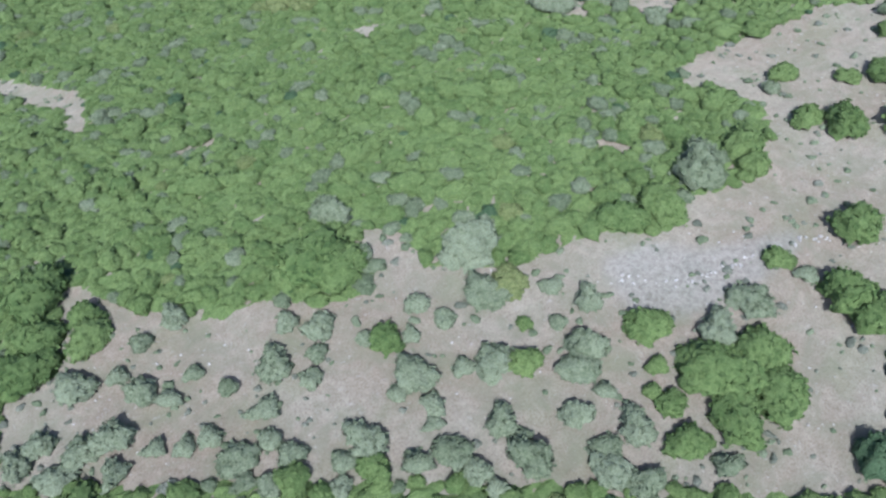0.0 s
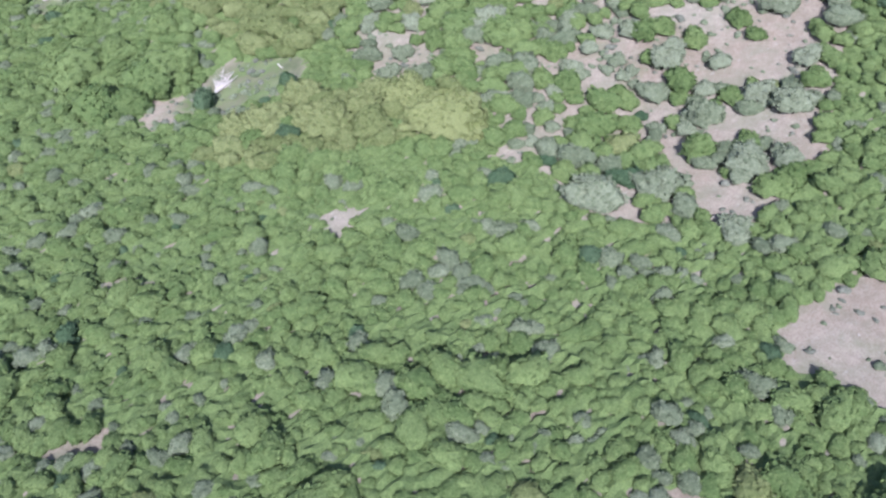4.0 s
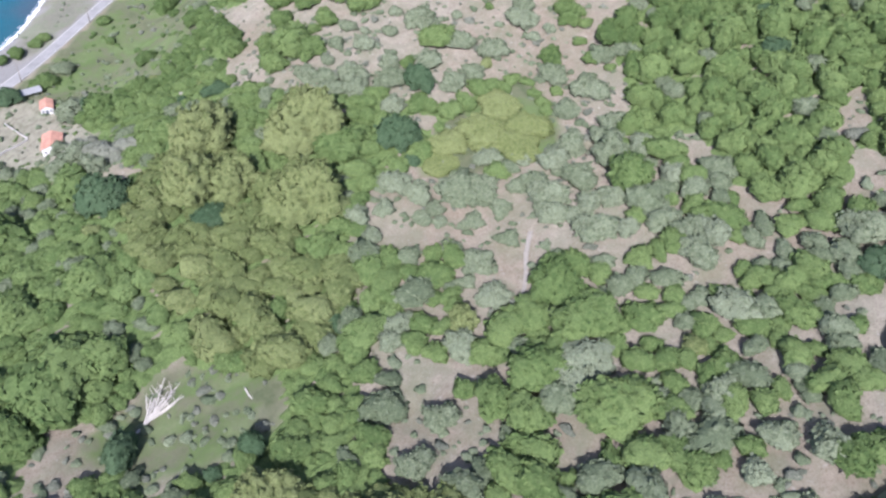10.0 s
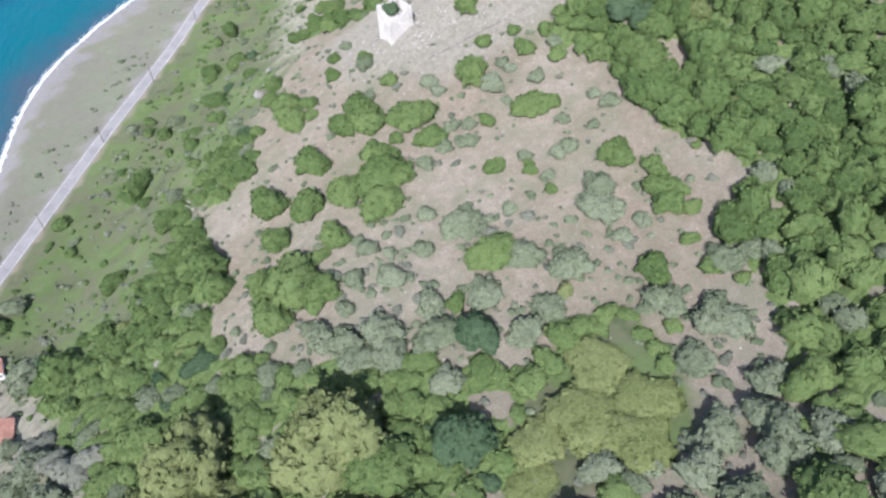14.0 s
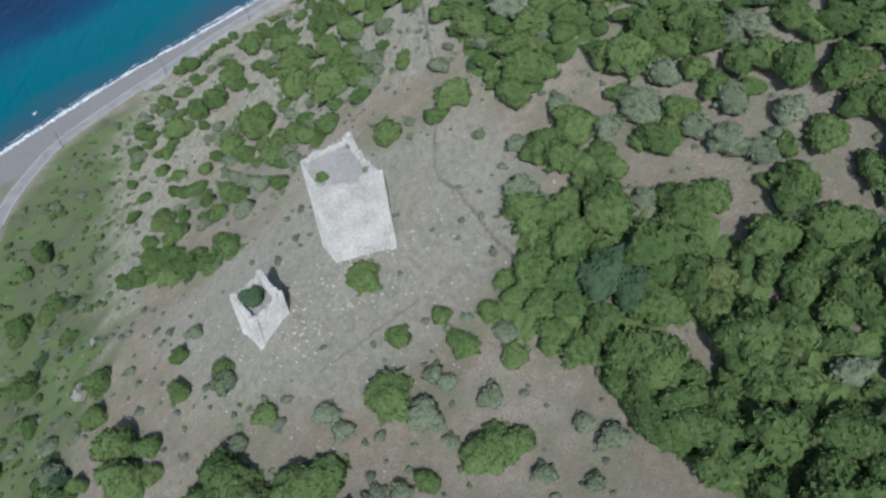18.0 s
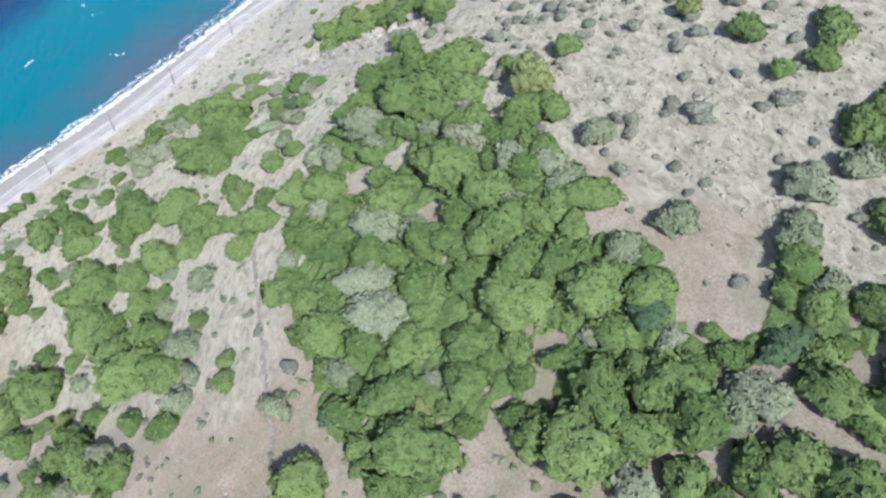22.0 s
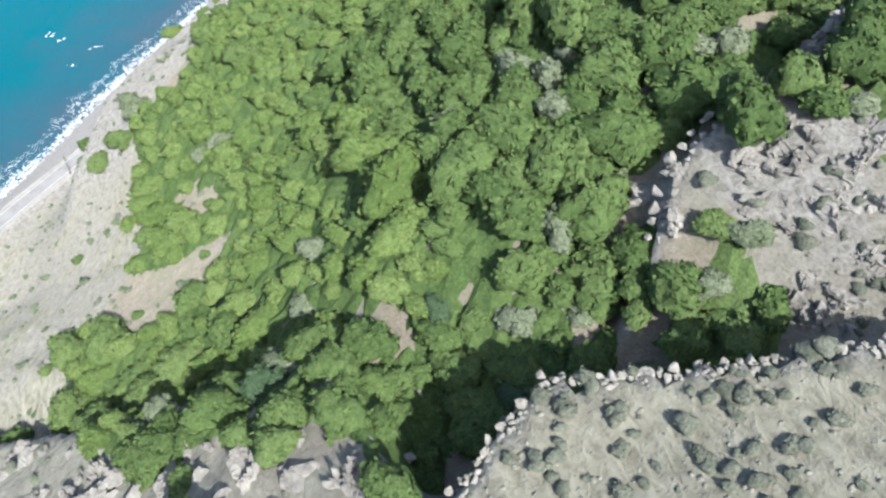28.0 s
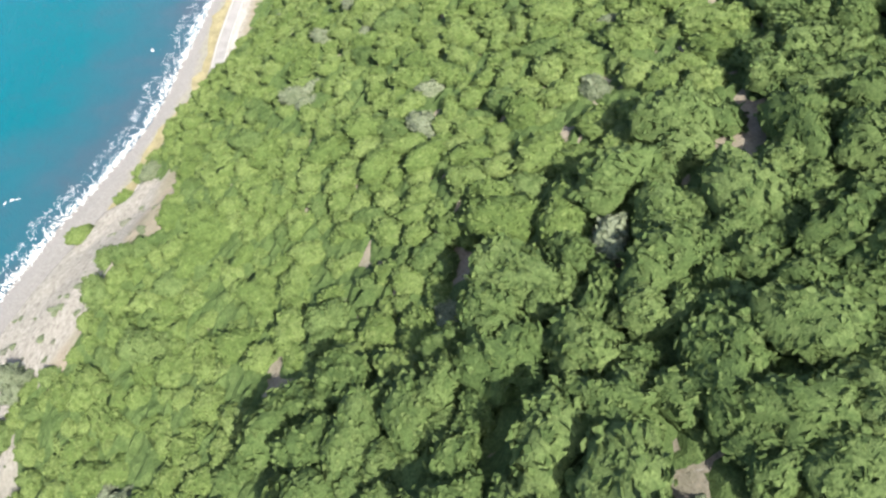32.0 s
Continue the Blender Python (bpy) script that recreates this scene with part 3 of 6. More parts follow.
STANDS += stand("""
    o11,459,4.7 o17,458,3.6 o0,451,3.6 o-33,474,4.4 o-26,470,4.4 o-10,459,3.7 o-19,459,2.6 o47,443,5.2 o52,450,4.4 o40,455,5.3 g33,442,3.9 g32,471,7.1
    g75,467,6.9 g67,466,5.3 o57,475,4.8 o46,451,4.5 g59,435,3.3 g68,424,4.7 o54,426,5.3 o87,449,6.2 g96,451,4.3 g56,399,3.5 o48,402,4.9 g101,477,5.3
    s93,483,3.4 o-26,423,3.9 o-27,418,3.4 g-111,403,10.7 g-117,391,8.9 d-87,390,4.1 d-55,389,3.6 y-42,359,7.5
""")
STANDS += stand("""
    y-25,362,8.1 y3,355,7.1 g-139,487,7.9 g-113,440,7.6 g-156,464,10.3
""")
STANDS += stand("""
    g-31,609,5.4 o-44,611,3.3 g-56,615,3.3 g-64,603,6.5 g-70,601,4.5 g-49,597,6.3 g-43,589,4.3 g-53,590,2.6 o-33,586,3.4 o-38,592,2.4 g-78,587,5.3
    g-56,574,7.7 g-52,574,4.7 g-66,570,5.5 g-56,564,5.9 o-44,578,3.0 g-26,574,3.0 g-16,572,2.0 g-15,595,4.8 g-9,595,3.1 o-6,588,2.6 g7,571,4.4
    g16,562,3.1 o1,554,5.6 g17,552,4.3 g22,550,2.6 g-11,565,1.9 o-34,554,6.3 o-44,560,2.9 o-44,547,3.1 g-27,542,6.1 o-20,542,4.9
""")
STANDS += stand("""
    o-8,537,4.8 o5,545,2.7 g20,541,2.2 g11,534,4.4 o7,590,3.0 o3,594,2.4 g-92,626,5.5 g-84,622,2.9 g-104,657,4.3 g-78,645,2.8 g-65,630,3.1 g-90,575,5.7
    g-77,569,5.5 g-85,559,4.6 g-77,540,8.5 g-70,536,5.0 g-87,545,4.4 g-82,531,5.0 g-106,559,7.1 g-102,550,5.4 o-59,549,3.1 o-52,538,3.9 o-53,522,4.8
    o-62,521,4.1 g-36,529,3.0 o-42,529,4.1 d-31,518,5.1 o-43,518,3.7 o-20,519,4.7 g-11,521,2.6 o25,518,4.6 o23,524,2.9
""")
STANDS += stand("""
    g13,519,2.5 o33,535,3.5 o30,502,4.4 o18,510,3.3 o17,490,5.4 g24,533,3.2 g30,529,2.0 y-10,530,2.2 g-68,555,4.2 g-72,550,2.9 o-61,539,3.1 o-72,527,2.7
    o-53,547,2.0 o-63,531,2.7 o-17,578,2.2 o-22,560,2.4 o11,548,1.8 o-5,578,3.0 o-41,607,2.3 o-20,610,2.3 y-5,509,8.2 y4,500,8.2 y-9,496,9.2 y1,491,7.5
    y-19,492,6.8 y-21,485,6.1 d-34,492,6.3 y-62,493,12.0 g-51,488,7.6 y-95,493,9.9 y-93,471,8.7 y-57,465,11.1
""")
STANDS += stand("""
    y-80,473,7.4 g-111,506,7.0 g-120,497,4.8 d-121,473,8.2 s-133,504,5.7 s-127,507,4.2 g-155,545,7.0 o28,485,6.2 o-14,469,6.0 o-9,472,4.9 o10,466,5.3
""")
STANDS += stand("""
    g-32,635,4.2 o-22,612,2.1 o-25,604,4.0 o-63,611,2.8 o-65,626,3.3 g-77,633,3.1 g-103,644,3.6 o-74,649,2.1 g-27,622,2.9 g-18,623,2.5 g-15,616,3.5
    g-3,621,2.8 g-6,610,3.1 o-12,604,2.9 o-21,599,2.0 g-11,594,2.8 g-27,593,2.7 o-32,592,2.4 o-36,593,2.2 g-62,598,5.7 g-89,616,5.6 g-82,614,2.5
    g-104,625,2.6 g6,573,4.2 g15,566,3.1 o-8,577,2.9 o2,584,2.1 g-24,576,2.2 g-16,575,1.7 o-11,570,2.1 g-57,582,5.8 o-39,584,2.7
""")
STANDS += stand("""
    g26,568,1.4 g16,557,4.1 o1,561,4.1 g20,555,2.7 g4,636,5.8 g2,624,5.0 g17,639,3.2 g22,639,3.6
""")
STANDS += stand("""
    g-4,677,4.8 g-9,675,2.9 g18,652,5.0 g12,652,3.6 o6,655,2.9 g-21,678,4.0 g-13,706,2.5 o-1,662,1.7 o-5,693,3.1 g-0,746,3.9 g-0,719,3.4 g-65,830,6.0
    g-50,807,5.2 g-62,757,7.4 g-73,761,5.1 g-97,794,5.6 g-114,807,3.8 g-81,801,5.6 g-74,810,5.3 g-88,797,4.8 g-44,778,7.0 g-35,736,7.3 g-31,755,4.7
    g-25,722,4.9 g-60,801,3.6 g-95,727,3.9 g-88,710,4.3 g-72,704,3.5 g-71,720,3.1 g-65,704,3.5 g-85,683,4.5 g-99,698,2.5
""")
STANDS += stand("""
    g-72,673,2.3 g-46,719,5.0 g-36,704,3.9 g-53,713,4.2 g5,632,4.6 g60,627,4.4 o44,634,4.8 g38,644,3.9 o32,648,4.0 g47,623,2.3 g13,673,5.8 g33,661,6.1
""")
STANDS += stand("""
    o-28,833,4.4 g-52,810,4.7 g-73,816,4.0 g-46,786,5.8 g-33,768,4.9 g-11,857,4.8 g-9,800,6.8 g-2,823,8.1 g-19,784,5.9 g-30,794,6.8 o12,733,3.4
    g-4,764,3.1 o-20,725,4.0 g-32,729,7.0 g-46,766,6.9 g-67,746,4.1 g-53,725,4.3 g-42,708,3.3 o-15,680,1.7 g-83,754,3.0 g38,747,8.2 g45,743,5.2
    g51,725,4.3 g55,722,3.7 o58,710,3.5 o28,751,5.4 g35,720,6.3 g37,700,5.7 g23,722,4.4 g34,685,5.8 o15,697,4.7 g6,701,4.9
""")
STANDS += stand("""
    g13,682,4.8 g6,678,2.7 g26,684,4.0 g29,666,3.8 g37,658,3.9 g39,671,3.0 g45,667,3.7 g10,650,3.9 o17,660,3.3 o31,651,3.8 g36,643,3.4 g46,646,4.2
    g29,642,2.7 g17,642,3.7 o60,686,3.4 o78,681,4.3 o73,675,3.8 g90,686,4.3 o86,680,3.5 g84,670,3.7 g69,664,3.6 g76,660,3.9 g66,658,3.2 g67,648,3.7
    g57,647,5.0 o57,657,3.9 o51,685,3.6 g44,681,5.2 g52,678,3.9 o51,670,2.5 g56,668,1.7 o52,631,2.1
""")
STANDS += stand("""
    g52,643,3.0 s58,700,1.6 s65,696,1.4 s73,702,2.0 s63,707,1.6 s70,707,1.3 s67,690,1.2 s63,673,1.6
""")
STANDS += stand("""
    g111,746,2.0 g56,797,5.2 g44,788,3.5 g32,753,4.0 g46,758,3.8 g40,741,3.7 o26,744,3.2 g40,729,4.1 g33,730,3.9 g-3,817,6.6 g-12,810,5.2 g-1,797,4.8
    g-7,794,4.8 o-23,832,4.5 g43,848,6.7 g53,849,5.6 g36,860,5.1 g59,851,4.9 g23,864,3.8 g17,867,3.2 g9,862,3.7 g69,849,4.1 g66,810,3.4 g10,755,1.7
    o18,749,3.6 g14,738,4.2 g24,730,3.5 o15,760,1.7 g11,782,1.6 o15,787,2.2 s89,762,2.0 s91,751,1.7
""")
STANDS += stand("""
    s92,741,1.6 s92,725,2.0 s96,720,1.4 s83,722,2.0 s79,721,1.8 s76,750,1.4 s69,750,1.4 s65,758,1.3 s71,728,0.7 s65,724,0.7 s62,733,0.9 s73,704,2.4
    s64,709,1.7 s71,708,1.6 s69,707,1.1 s58,759,2.2 s52,764,2.2 s102,737,1.1 s98,742,1.0 s87,747,1.0 s85,698,2.3 s77,734,1.9 s101,723,1.9 s99,729,1.9
    s56,747,1.9 s66,768,1.7 s64,784,1.5 s53,742,2.0
""")
STANDS += stand("""
    g131,799,2.8 g122,790,3.9 g127,786,3.6 g124,777,2.7 g69,855,3.0 g65,867,4.1 o66,958,5.2 g52,953,3.8 g58,955,3.0 g69,803,3.1 g46,872,5.3 g37,878,4.6
    g53,876,1.4 g31,879,1.5 g40,925,1.5 g50,830,3.2 s98,781,1.1 s100,774,1.0 s113,772,1.4 s113,765,1.3 s118,765,1.3 s122,766,1.1 s106,769,1.2 s98,770,1.3
""")
STANDS += stand("""
    g169,829,3.4 g152,837,3.8 g161,820,3.4 g147,838,2.1 g168,841,4.1 g173,896,3.6 g60,951,4.2 g74,951,2.6 g75,893,1.9 g70,879,1.2 g149,814,2.7
""")
STANDS += stand("""
    g178,895,5.0 g169,889,2.4 g96,964,3.5 g100,961,3.3 g92,971,3.1 g125,908,4.0 g89,957,4.0 g95,934,5.2
""")
# bare ground and clearings, as outlines
CLEARINGS = []
CLEARINGS.append([(-104, 167), (-86, 155), (-70, 148), (-55, 145), (-47, 149), (-32, 146), (-19, 149), (-18, 160), (-25, 171), (-15, 170), (-5, 157), (14, 155), (24, 159), (40, 167), (58, 167), (68, 176), (86, 190), (97, 208), (99, 224), (80, 246), (86, 257), (101, 265), (134, 280), (156, 279), (94, 99), (-101, 105), (-114, 143), (-99, 143)])
CLEARINGS.append([(-198, 333), (-140, 290), (-125, 250), (-132, 253), (-142, 275), (-190, 314)])
CLEARINGS.append([(-33, 306), (-25, 303), (-27, 293), (-31, 295)])
CLEARINGS.append([(-94, 287), (-83, 285), (-82, 278), (-91, 279)])
CLEARINGS.append([(-87, 224), (-73, 228), (-71, 221), (-84, 221)])
CLEARINGS.append([(44, 207), (51, 207), (54, 202), (52, 198), (46, 202)])
CLEARINGS.append([(64, 182), (72, 181), (80, 185), (90, 190), (85, 176), (66, 176)])
CLEARINGS.append([(82, 253), (96, 263), (109, 265), (118, 265), (102, 222), (93, 230), (86, 236), (78, 237)])
CLEARINGS.append([(-23, 386), (-22, 402), (-13, 411), (0, 411), (-5, 396), (-3, 386), (-18, 382)])
CLEARINGS.append([(16, 396), (26, 390), (19, 387)])
CLEARINGS.append([(34, 381), (38, 386), (53, 390), (57, 380), (64, 372), (75, 367), (67, 365), (59, 365), (55, 359), (50, 355), (46, 361), (48, 365), (37, 373)])
CLEARINGS.append([(67, 367), (73, 387), (86, 396), (96, 398), (109, 404), (129, 405), (129, 390), (118, 352), (102, 356), (92, 356), (87, 365), (79, 366)])
CLEARINGS.append([(15, 327), (27, 334), (37, 347), (44, 355), (52, 357), (42, 348), (34, 332), (22, 325)])
CLEARINGS.append([(66, 356), (77, 353), (73, 343), (75, 336), (88, 337), (97, 342), (112, 332), (108, 320), (100, 323), (95, 332), (87, 329), (82, 321), (75, 322), (73, 312), (78, 310), (88, 309), (88, 295), (81, 291), (71, 294), (72, 310), (70, 332)])
CLEARINGS.append([(57, 312), (60, 310), (54, 297), (46, 293)])
CLEARINGS.append([(-31, 305), (-24, 307), (-22, 300), (-27, 294), (-29, 297)])
CLEARINGS.append([(-87, 285), (-80, 282), (-74, 280), (-83, 279)])
CLEARINGS.append([(-92, 399), (-76, 408), (-68, 397), (-69, 383), (-84, 386)])
CLEARINGS.append([(-111, 388), (-99, 390), (-94, 377), (-104, 374)])
CLEARINGS.append([(-30, 456), (-26, 461), (-12, 458), (3, 459), (19, 449), (27, 443), (9, 443), (5, 437), (5, 427), (-1, 421), (-7, 422), (-11, 431), (-12, 438), (-8, 450)])
CLEARINGS.append([(-26, 412), (-19, 416), (-15, 408), (-2, 408), (1, 404), (-4, 400), (-1, 392), (-2, 387), (-8, 385), (-17, 378), (-21, 381), (-21, 390), (-16, 396), (-14, 404), (-24, 410)])
CLEARINGS.append([(32, 380), (43, 382), (57, 385), (64, 380), (79, 382), (83, 389), (92, 395), (85, 361), (73, 364), (60, 368), (54, 367), (44, 367), (38, 372)])
CLEARINGS.append([(25, 388), (20, 388), (12, 391), (16, 400), (17, 393), (26, 386), (24, 381)])
CLEARINGS.append([(27, 409), (35, 407), (34, 402), (28, 405)])
CLEARINGS.append([(44, 443), (57, 448), (58, 441), (48, 434), (42, 437)])
CLEARINGS.append([(46, 395), (52, 398), (72, 397), (69, 394), (59, 396), (50, 390)])
CLEARINGS.append([(89, 488), (96, 502), (97, 489), (91, 480), (104, 470), (98, 464), (85, 461), (85, 465), (91, 470), (89, 478)])
CLEARINGS.append([(57, 462), (62, 466), (75, 461), (70, 458), (58, 459)])
CLEARINGS.append([(22, 506), (29, 522), (36, 521), (33, 506), (24, 503)])
CLEARINGS.append([(-88, 399), (-83, 413), (-73, 414), (-68, 400), (-68, 384), (-77, 377), (-84, 391)])
CLEARINGS.append([(-112, 395), (-98, 397), (-92, 381), (-101, 378)])
CLEARINGS.append([(-193, 530), (-192, 565), (-151, 527), (-114, 486), (-133, 476), (-170, 515)])
CLEARINGS.append([(-41, 471), (-34, 480), (-20, 484), (-1, 478), (13, 495), (22, 503), (30, 486), (30, 451), (19, 448), (3, 457), (-13, 457), (-32, 456)])
CLEARINGS.append([(49, 388), (58, 396), (71, 395), (84, 396), (94, 403), (91, 390), (79, 382), (57, 382)])
CLEARINGS.append([(77, 427), (92, 431), (100, 428), (99, 424), (83, 423)])
CLEARINGS.append([(29, 451), (40, 456), (38, 448), (32, 445)])
CLEARINGS.append([(-120, 691), (-110, 705), (-11, 618), (8, 604), (13, 583), (32, 564), (35, 557), (29, 540), (34, 526), (36, 513), (33, 501), (24, 495), (18, 492), (13, 498), (10, 510), (6, 523), (-8, 524), (-18, 510), (-31, 512), (-38, 514), (-56, 517), (-71, 517), (-95, 525), (-103, 545), (-102, 561), (-131, 610), (-111, 591), (-99, 604), (-116, 644)])
CLEARINGS.append([(-34, 504), (-23, 506), (-25, 498), (-29, 500)])
CLEARINGS.append([(47, 495), (53, 493), (57, 479), (51, 472), (50, 480)])
CLEARINGS.append([(-24, 495), (-16, 508), (2, 523), (13, 500), (11, 491), (-14, 481), (-24, 481)])
CLEARINGS.append([(55, 642), (60, 640), (62, 634), (66, 627), (64, 620), (60, 621), (54, 629), (54, 636)])
CLEARINGS.append([(33, 641), (38, 636), (38, 628), (43, 625), (44, 619), (40, 612), (39, 616), (35, 627), (29, 631), (32, 639)])
CLEARINGS.append([(24, 604), (29, 603), (28, 596), (24, 598)])
CLEARINGS.append([(-1, 685), (4, 670), (22, 661), (27, 664), (29, 656), (21, 654), (11, 662), (0, 666)])
CLEARINGS.append([(-115, 662), (-105, 671), (-95, 686), (-70, 675), (-51, 668), (-44, 666), (-44, 713), (-26, 691), (-13, 677), (-8, 693), (-3, 671), (10, 657), (14, 647), (6, 648), (-1, 645), (0, 631), (-9, 620), (-7, 610), (6, 603), (7, 594), (16, 584), (20, 574), (32, 568), (35, 559), (27, 559), (16, 554), (-49, 569), (-47, 583), (-73, 600), (-88, 603), (-113, 637)])
CLEARINGS.append([(58, 641), (64, 638), (68, 631), (68, 623), (63, 617), (63, 612), (55, 609), (51, 611), (51, 618), (47, 621), (40, 626), (39, 636), (41, 633), (49, 628), (55, 626), (58, 635)])
CLEARINGS.append([(40, 638), (38, 642), (32, 638), (26, 630), (20, 630), (17, 635), (23, 634), (30, 639)])
CLEARINGS.append([(34, 680), (39, 679), (34, 672), (30, 674)])
CLEARINGS.append([(26, 675), (29, 673), (25, 667), (24, 670)])
CLEARINGS.append([(39, 671), (41, 663), (36, 655), (40, 653), (41, 662)])
CLEARINGS.append([(66, 620), (68, 619), (66, 615), (64, 617)])
CLEARINGS.append([(-138, 815), (-122, 839), (-93, 865), (-35, 938), (11, 760), (0, 725), (2, 683), (8, 670), (9, 651), (12, 637), (21, 628), (16, 633), (4, 643), (-4, 632), (-18, 627), (-30, 623), (-46, 647), (-60, 674), (-95, 706)])
CLEARINGS.append([(56, 678), (65, 675), (62, 665), (53, 669)])
CLEARINGS.append([(15, 670), (27, 665), (27, 657), (15, 665)])
CLEARINGS.append([(29, 638), (40, 637), (40, 627), (46, 620), (56, 612), (54, 609), (39, 624), (28, 634)])
CLEARINGS.append([(56, 640), (64, 637), (66, 630), (57, 634)])
CLEARINGS.append([(22, 603), (28, 601), (27, 595), (23, 597)])
CLEARINGS.append([(41, 615), (44, 614), (41, 609), (39, 611)])
CLEARINGS.append([(-109, 856), (-89, 864), (-70, 882), (-37, 928), (3, 942), (32, 906), (40, 821), (27, 768), (14, 777), (12, 747), (3, 746), (0, 728), (2, 708), (-7, 702), (-7, 689), (-2, 680), (-1, 668), (9, 661), (13, 667), (20, 672), (26, 670), (26, 660), (26, 652), (16, 648), (1, 648), (-83, 706)])
CLEARINGS.append([(53, 753), (101, 691), (86, 686), (68, 672), (63, 666), (55, 671), (58, 682), (52, 693), (54, 715), (50, 732)])
CLEARINGS.append([(25, 722), (29, 730), (35, 738), (30, 740), (21, 740), (17, 743), (16, 732), (21, 734)])
CLEARINGS.append([(26, 718), (29, 719), (33, 712), (31, 708), (29, 711)])
CLEARINGS.append([(44, 737), (49, 737), (49, 730), (44, 731)])
CLEARINGS.append([(49, 698), (45, 698), (51, 691), (54, 686), (56, 680), (56, 670), (63, 666), (64, 671), (61, 681), (56, 687), (57, 692)])
CLEARINGS.append([(65, 804), (80, 779), (99, 786), (111, 777), (131, 752), (83, 690), (59, 704), (61, 711), (58, 722), (59, 737), (55, 751), (52, 757), (45, 775), (49, 791), (60, 788)])
CLEARINGS.append([(-4, 877), (30, 851), (46, 829), (45, 798), (38, 785), (26, 783), (21, 764), (10, 768), (1, 775), (10, 793), (7, 825)])
CLEARINGS.append([(-47, 914), (-22, 923), (18, 973), (44, 956), (41, 915), (29, 879), (5, 885), (-28, 911)])
CLEARINGS.append([(14, 974), (44, 962), (57, 955), (62, 937), (50, 941), (44, 938), (50, 917), (47, 900), (60, 887), (67, 881), (78, 879), (67, 873), (58, 868), (52, 869), (38, 894), (34, 880), (19, 884)])
CLEARINGS.append([(73, 855), (71, 863), (75, 846), (70, 847)])
CLEARINGS.append([(84, 780), (99, 787), (110, 778), (119, 773), (127, 769), (116, 757)])
CLEARINGS.append([(131, 806), (144, 805), (149, 798), (146, 787), (128, 770), (124, 773), (135, 787), (132, 793), (136, 795), (134, 803)])
CLEARINGS.append([(144, 852), (147, 848), (145, 846), (143, 850)])
CLEARINGS.append([(161, 838), (168, 837), (173, 833), (163, 833), (160, 835)])
CLEARINGS.append([(145, 904), (146, 894), (143, 887), (143, 893)])
CLEARINGS.append([(47, 1043), (80, 973), (91, 981), (83, 953), (69, 960), (55, 970)])
CLEARINGS.append([(68, 910), (78, 897), (76, 894), (71, 893)])
CLEARINGS.append([(63, 876), (68, 884), (74, 878), (70, 870)])
CLEARINGS.append([(146, 904), (148, 899), (147, 894), (144, 892), (145, 897)])
CLEARINGS.append([(193, 900), (199, 898), (188, 892), (183, 891)])
CLEARINGS.append([(145, 854), (148, 851), (146, 849), (143, 851)])
CLEARINGS.append([(134, 915), (138, 911), (136, 910)])
CLEARINGS.append([(113, 910), (115, 908), (113, 904)])
CLEARINGS.append([(173, 889), (176, 885), (173, 884)])
CLEARINGS.append([(60, 986), (84, 963), (93, 964), (84, 992), (111, 1004), (115, 993), (103, 962), (84, 958), (79, 950), (68, 956)])


CLEARINGS.append([(-92, 385), (-94, 402), (-84, 415), (-66, 413), (-52, 408), (-51, 395), (-60, 386), (-78, 383)])
CLEARINGS.append([(144, 852), (147, 850), (146, 846), (148, 840), (147, 836), (145, 841)])
CLEARINGS.append([(-112, 690), (-116, 690), (-130, 725), (-142, 765), (-152, 800), (-148, 815), (-105, 855), (-80, 830), (-72, 800), (-85, 760), (-98, 720)])
CLEARINGS.append([(144, 905), (148, 899), (148, 893), (143, 891), (143, 897)])
CLEARINGS.append([(180, 888), (184, 894), (199, 898), (201, 896), (188, 890)])
CLEARINGS.append([(111, 905), (114, 910), (115, 906), (112, 897), (110, 899)])
CLEARINGS.append([(46, 295), (58, 311), (60, 308), (50, 294)])


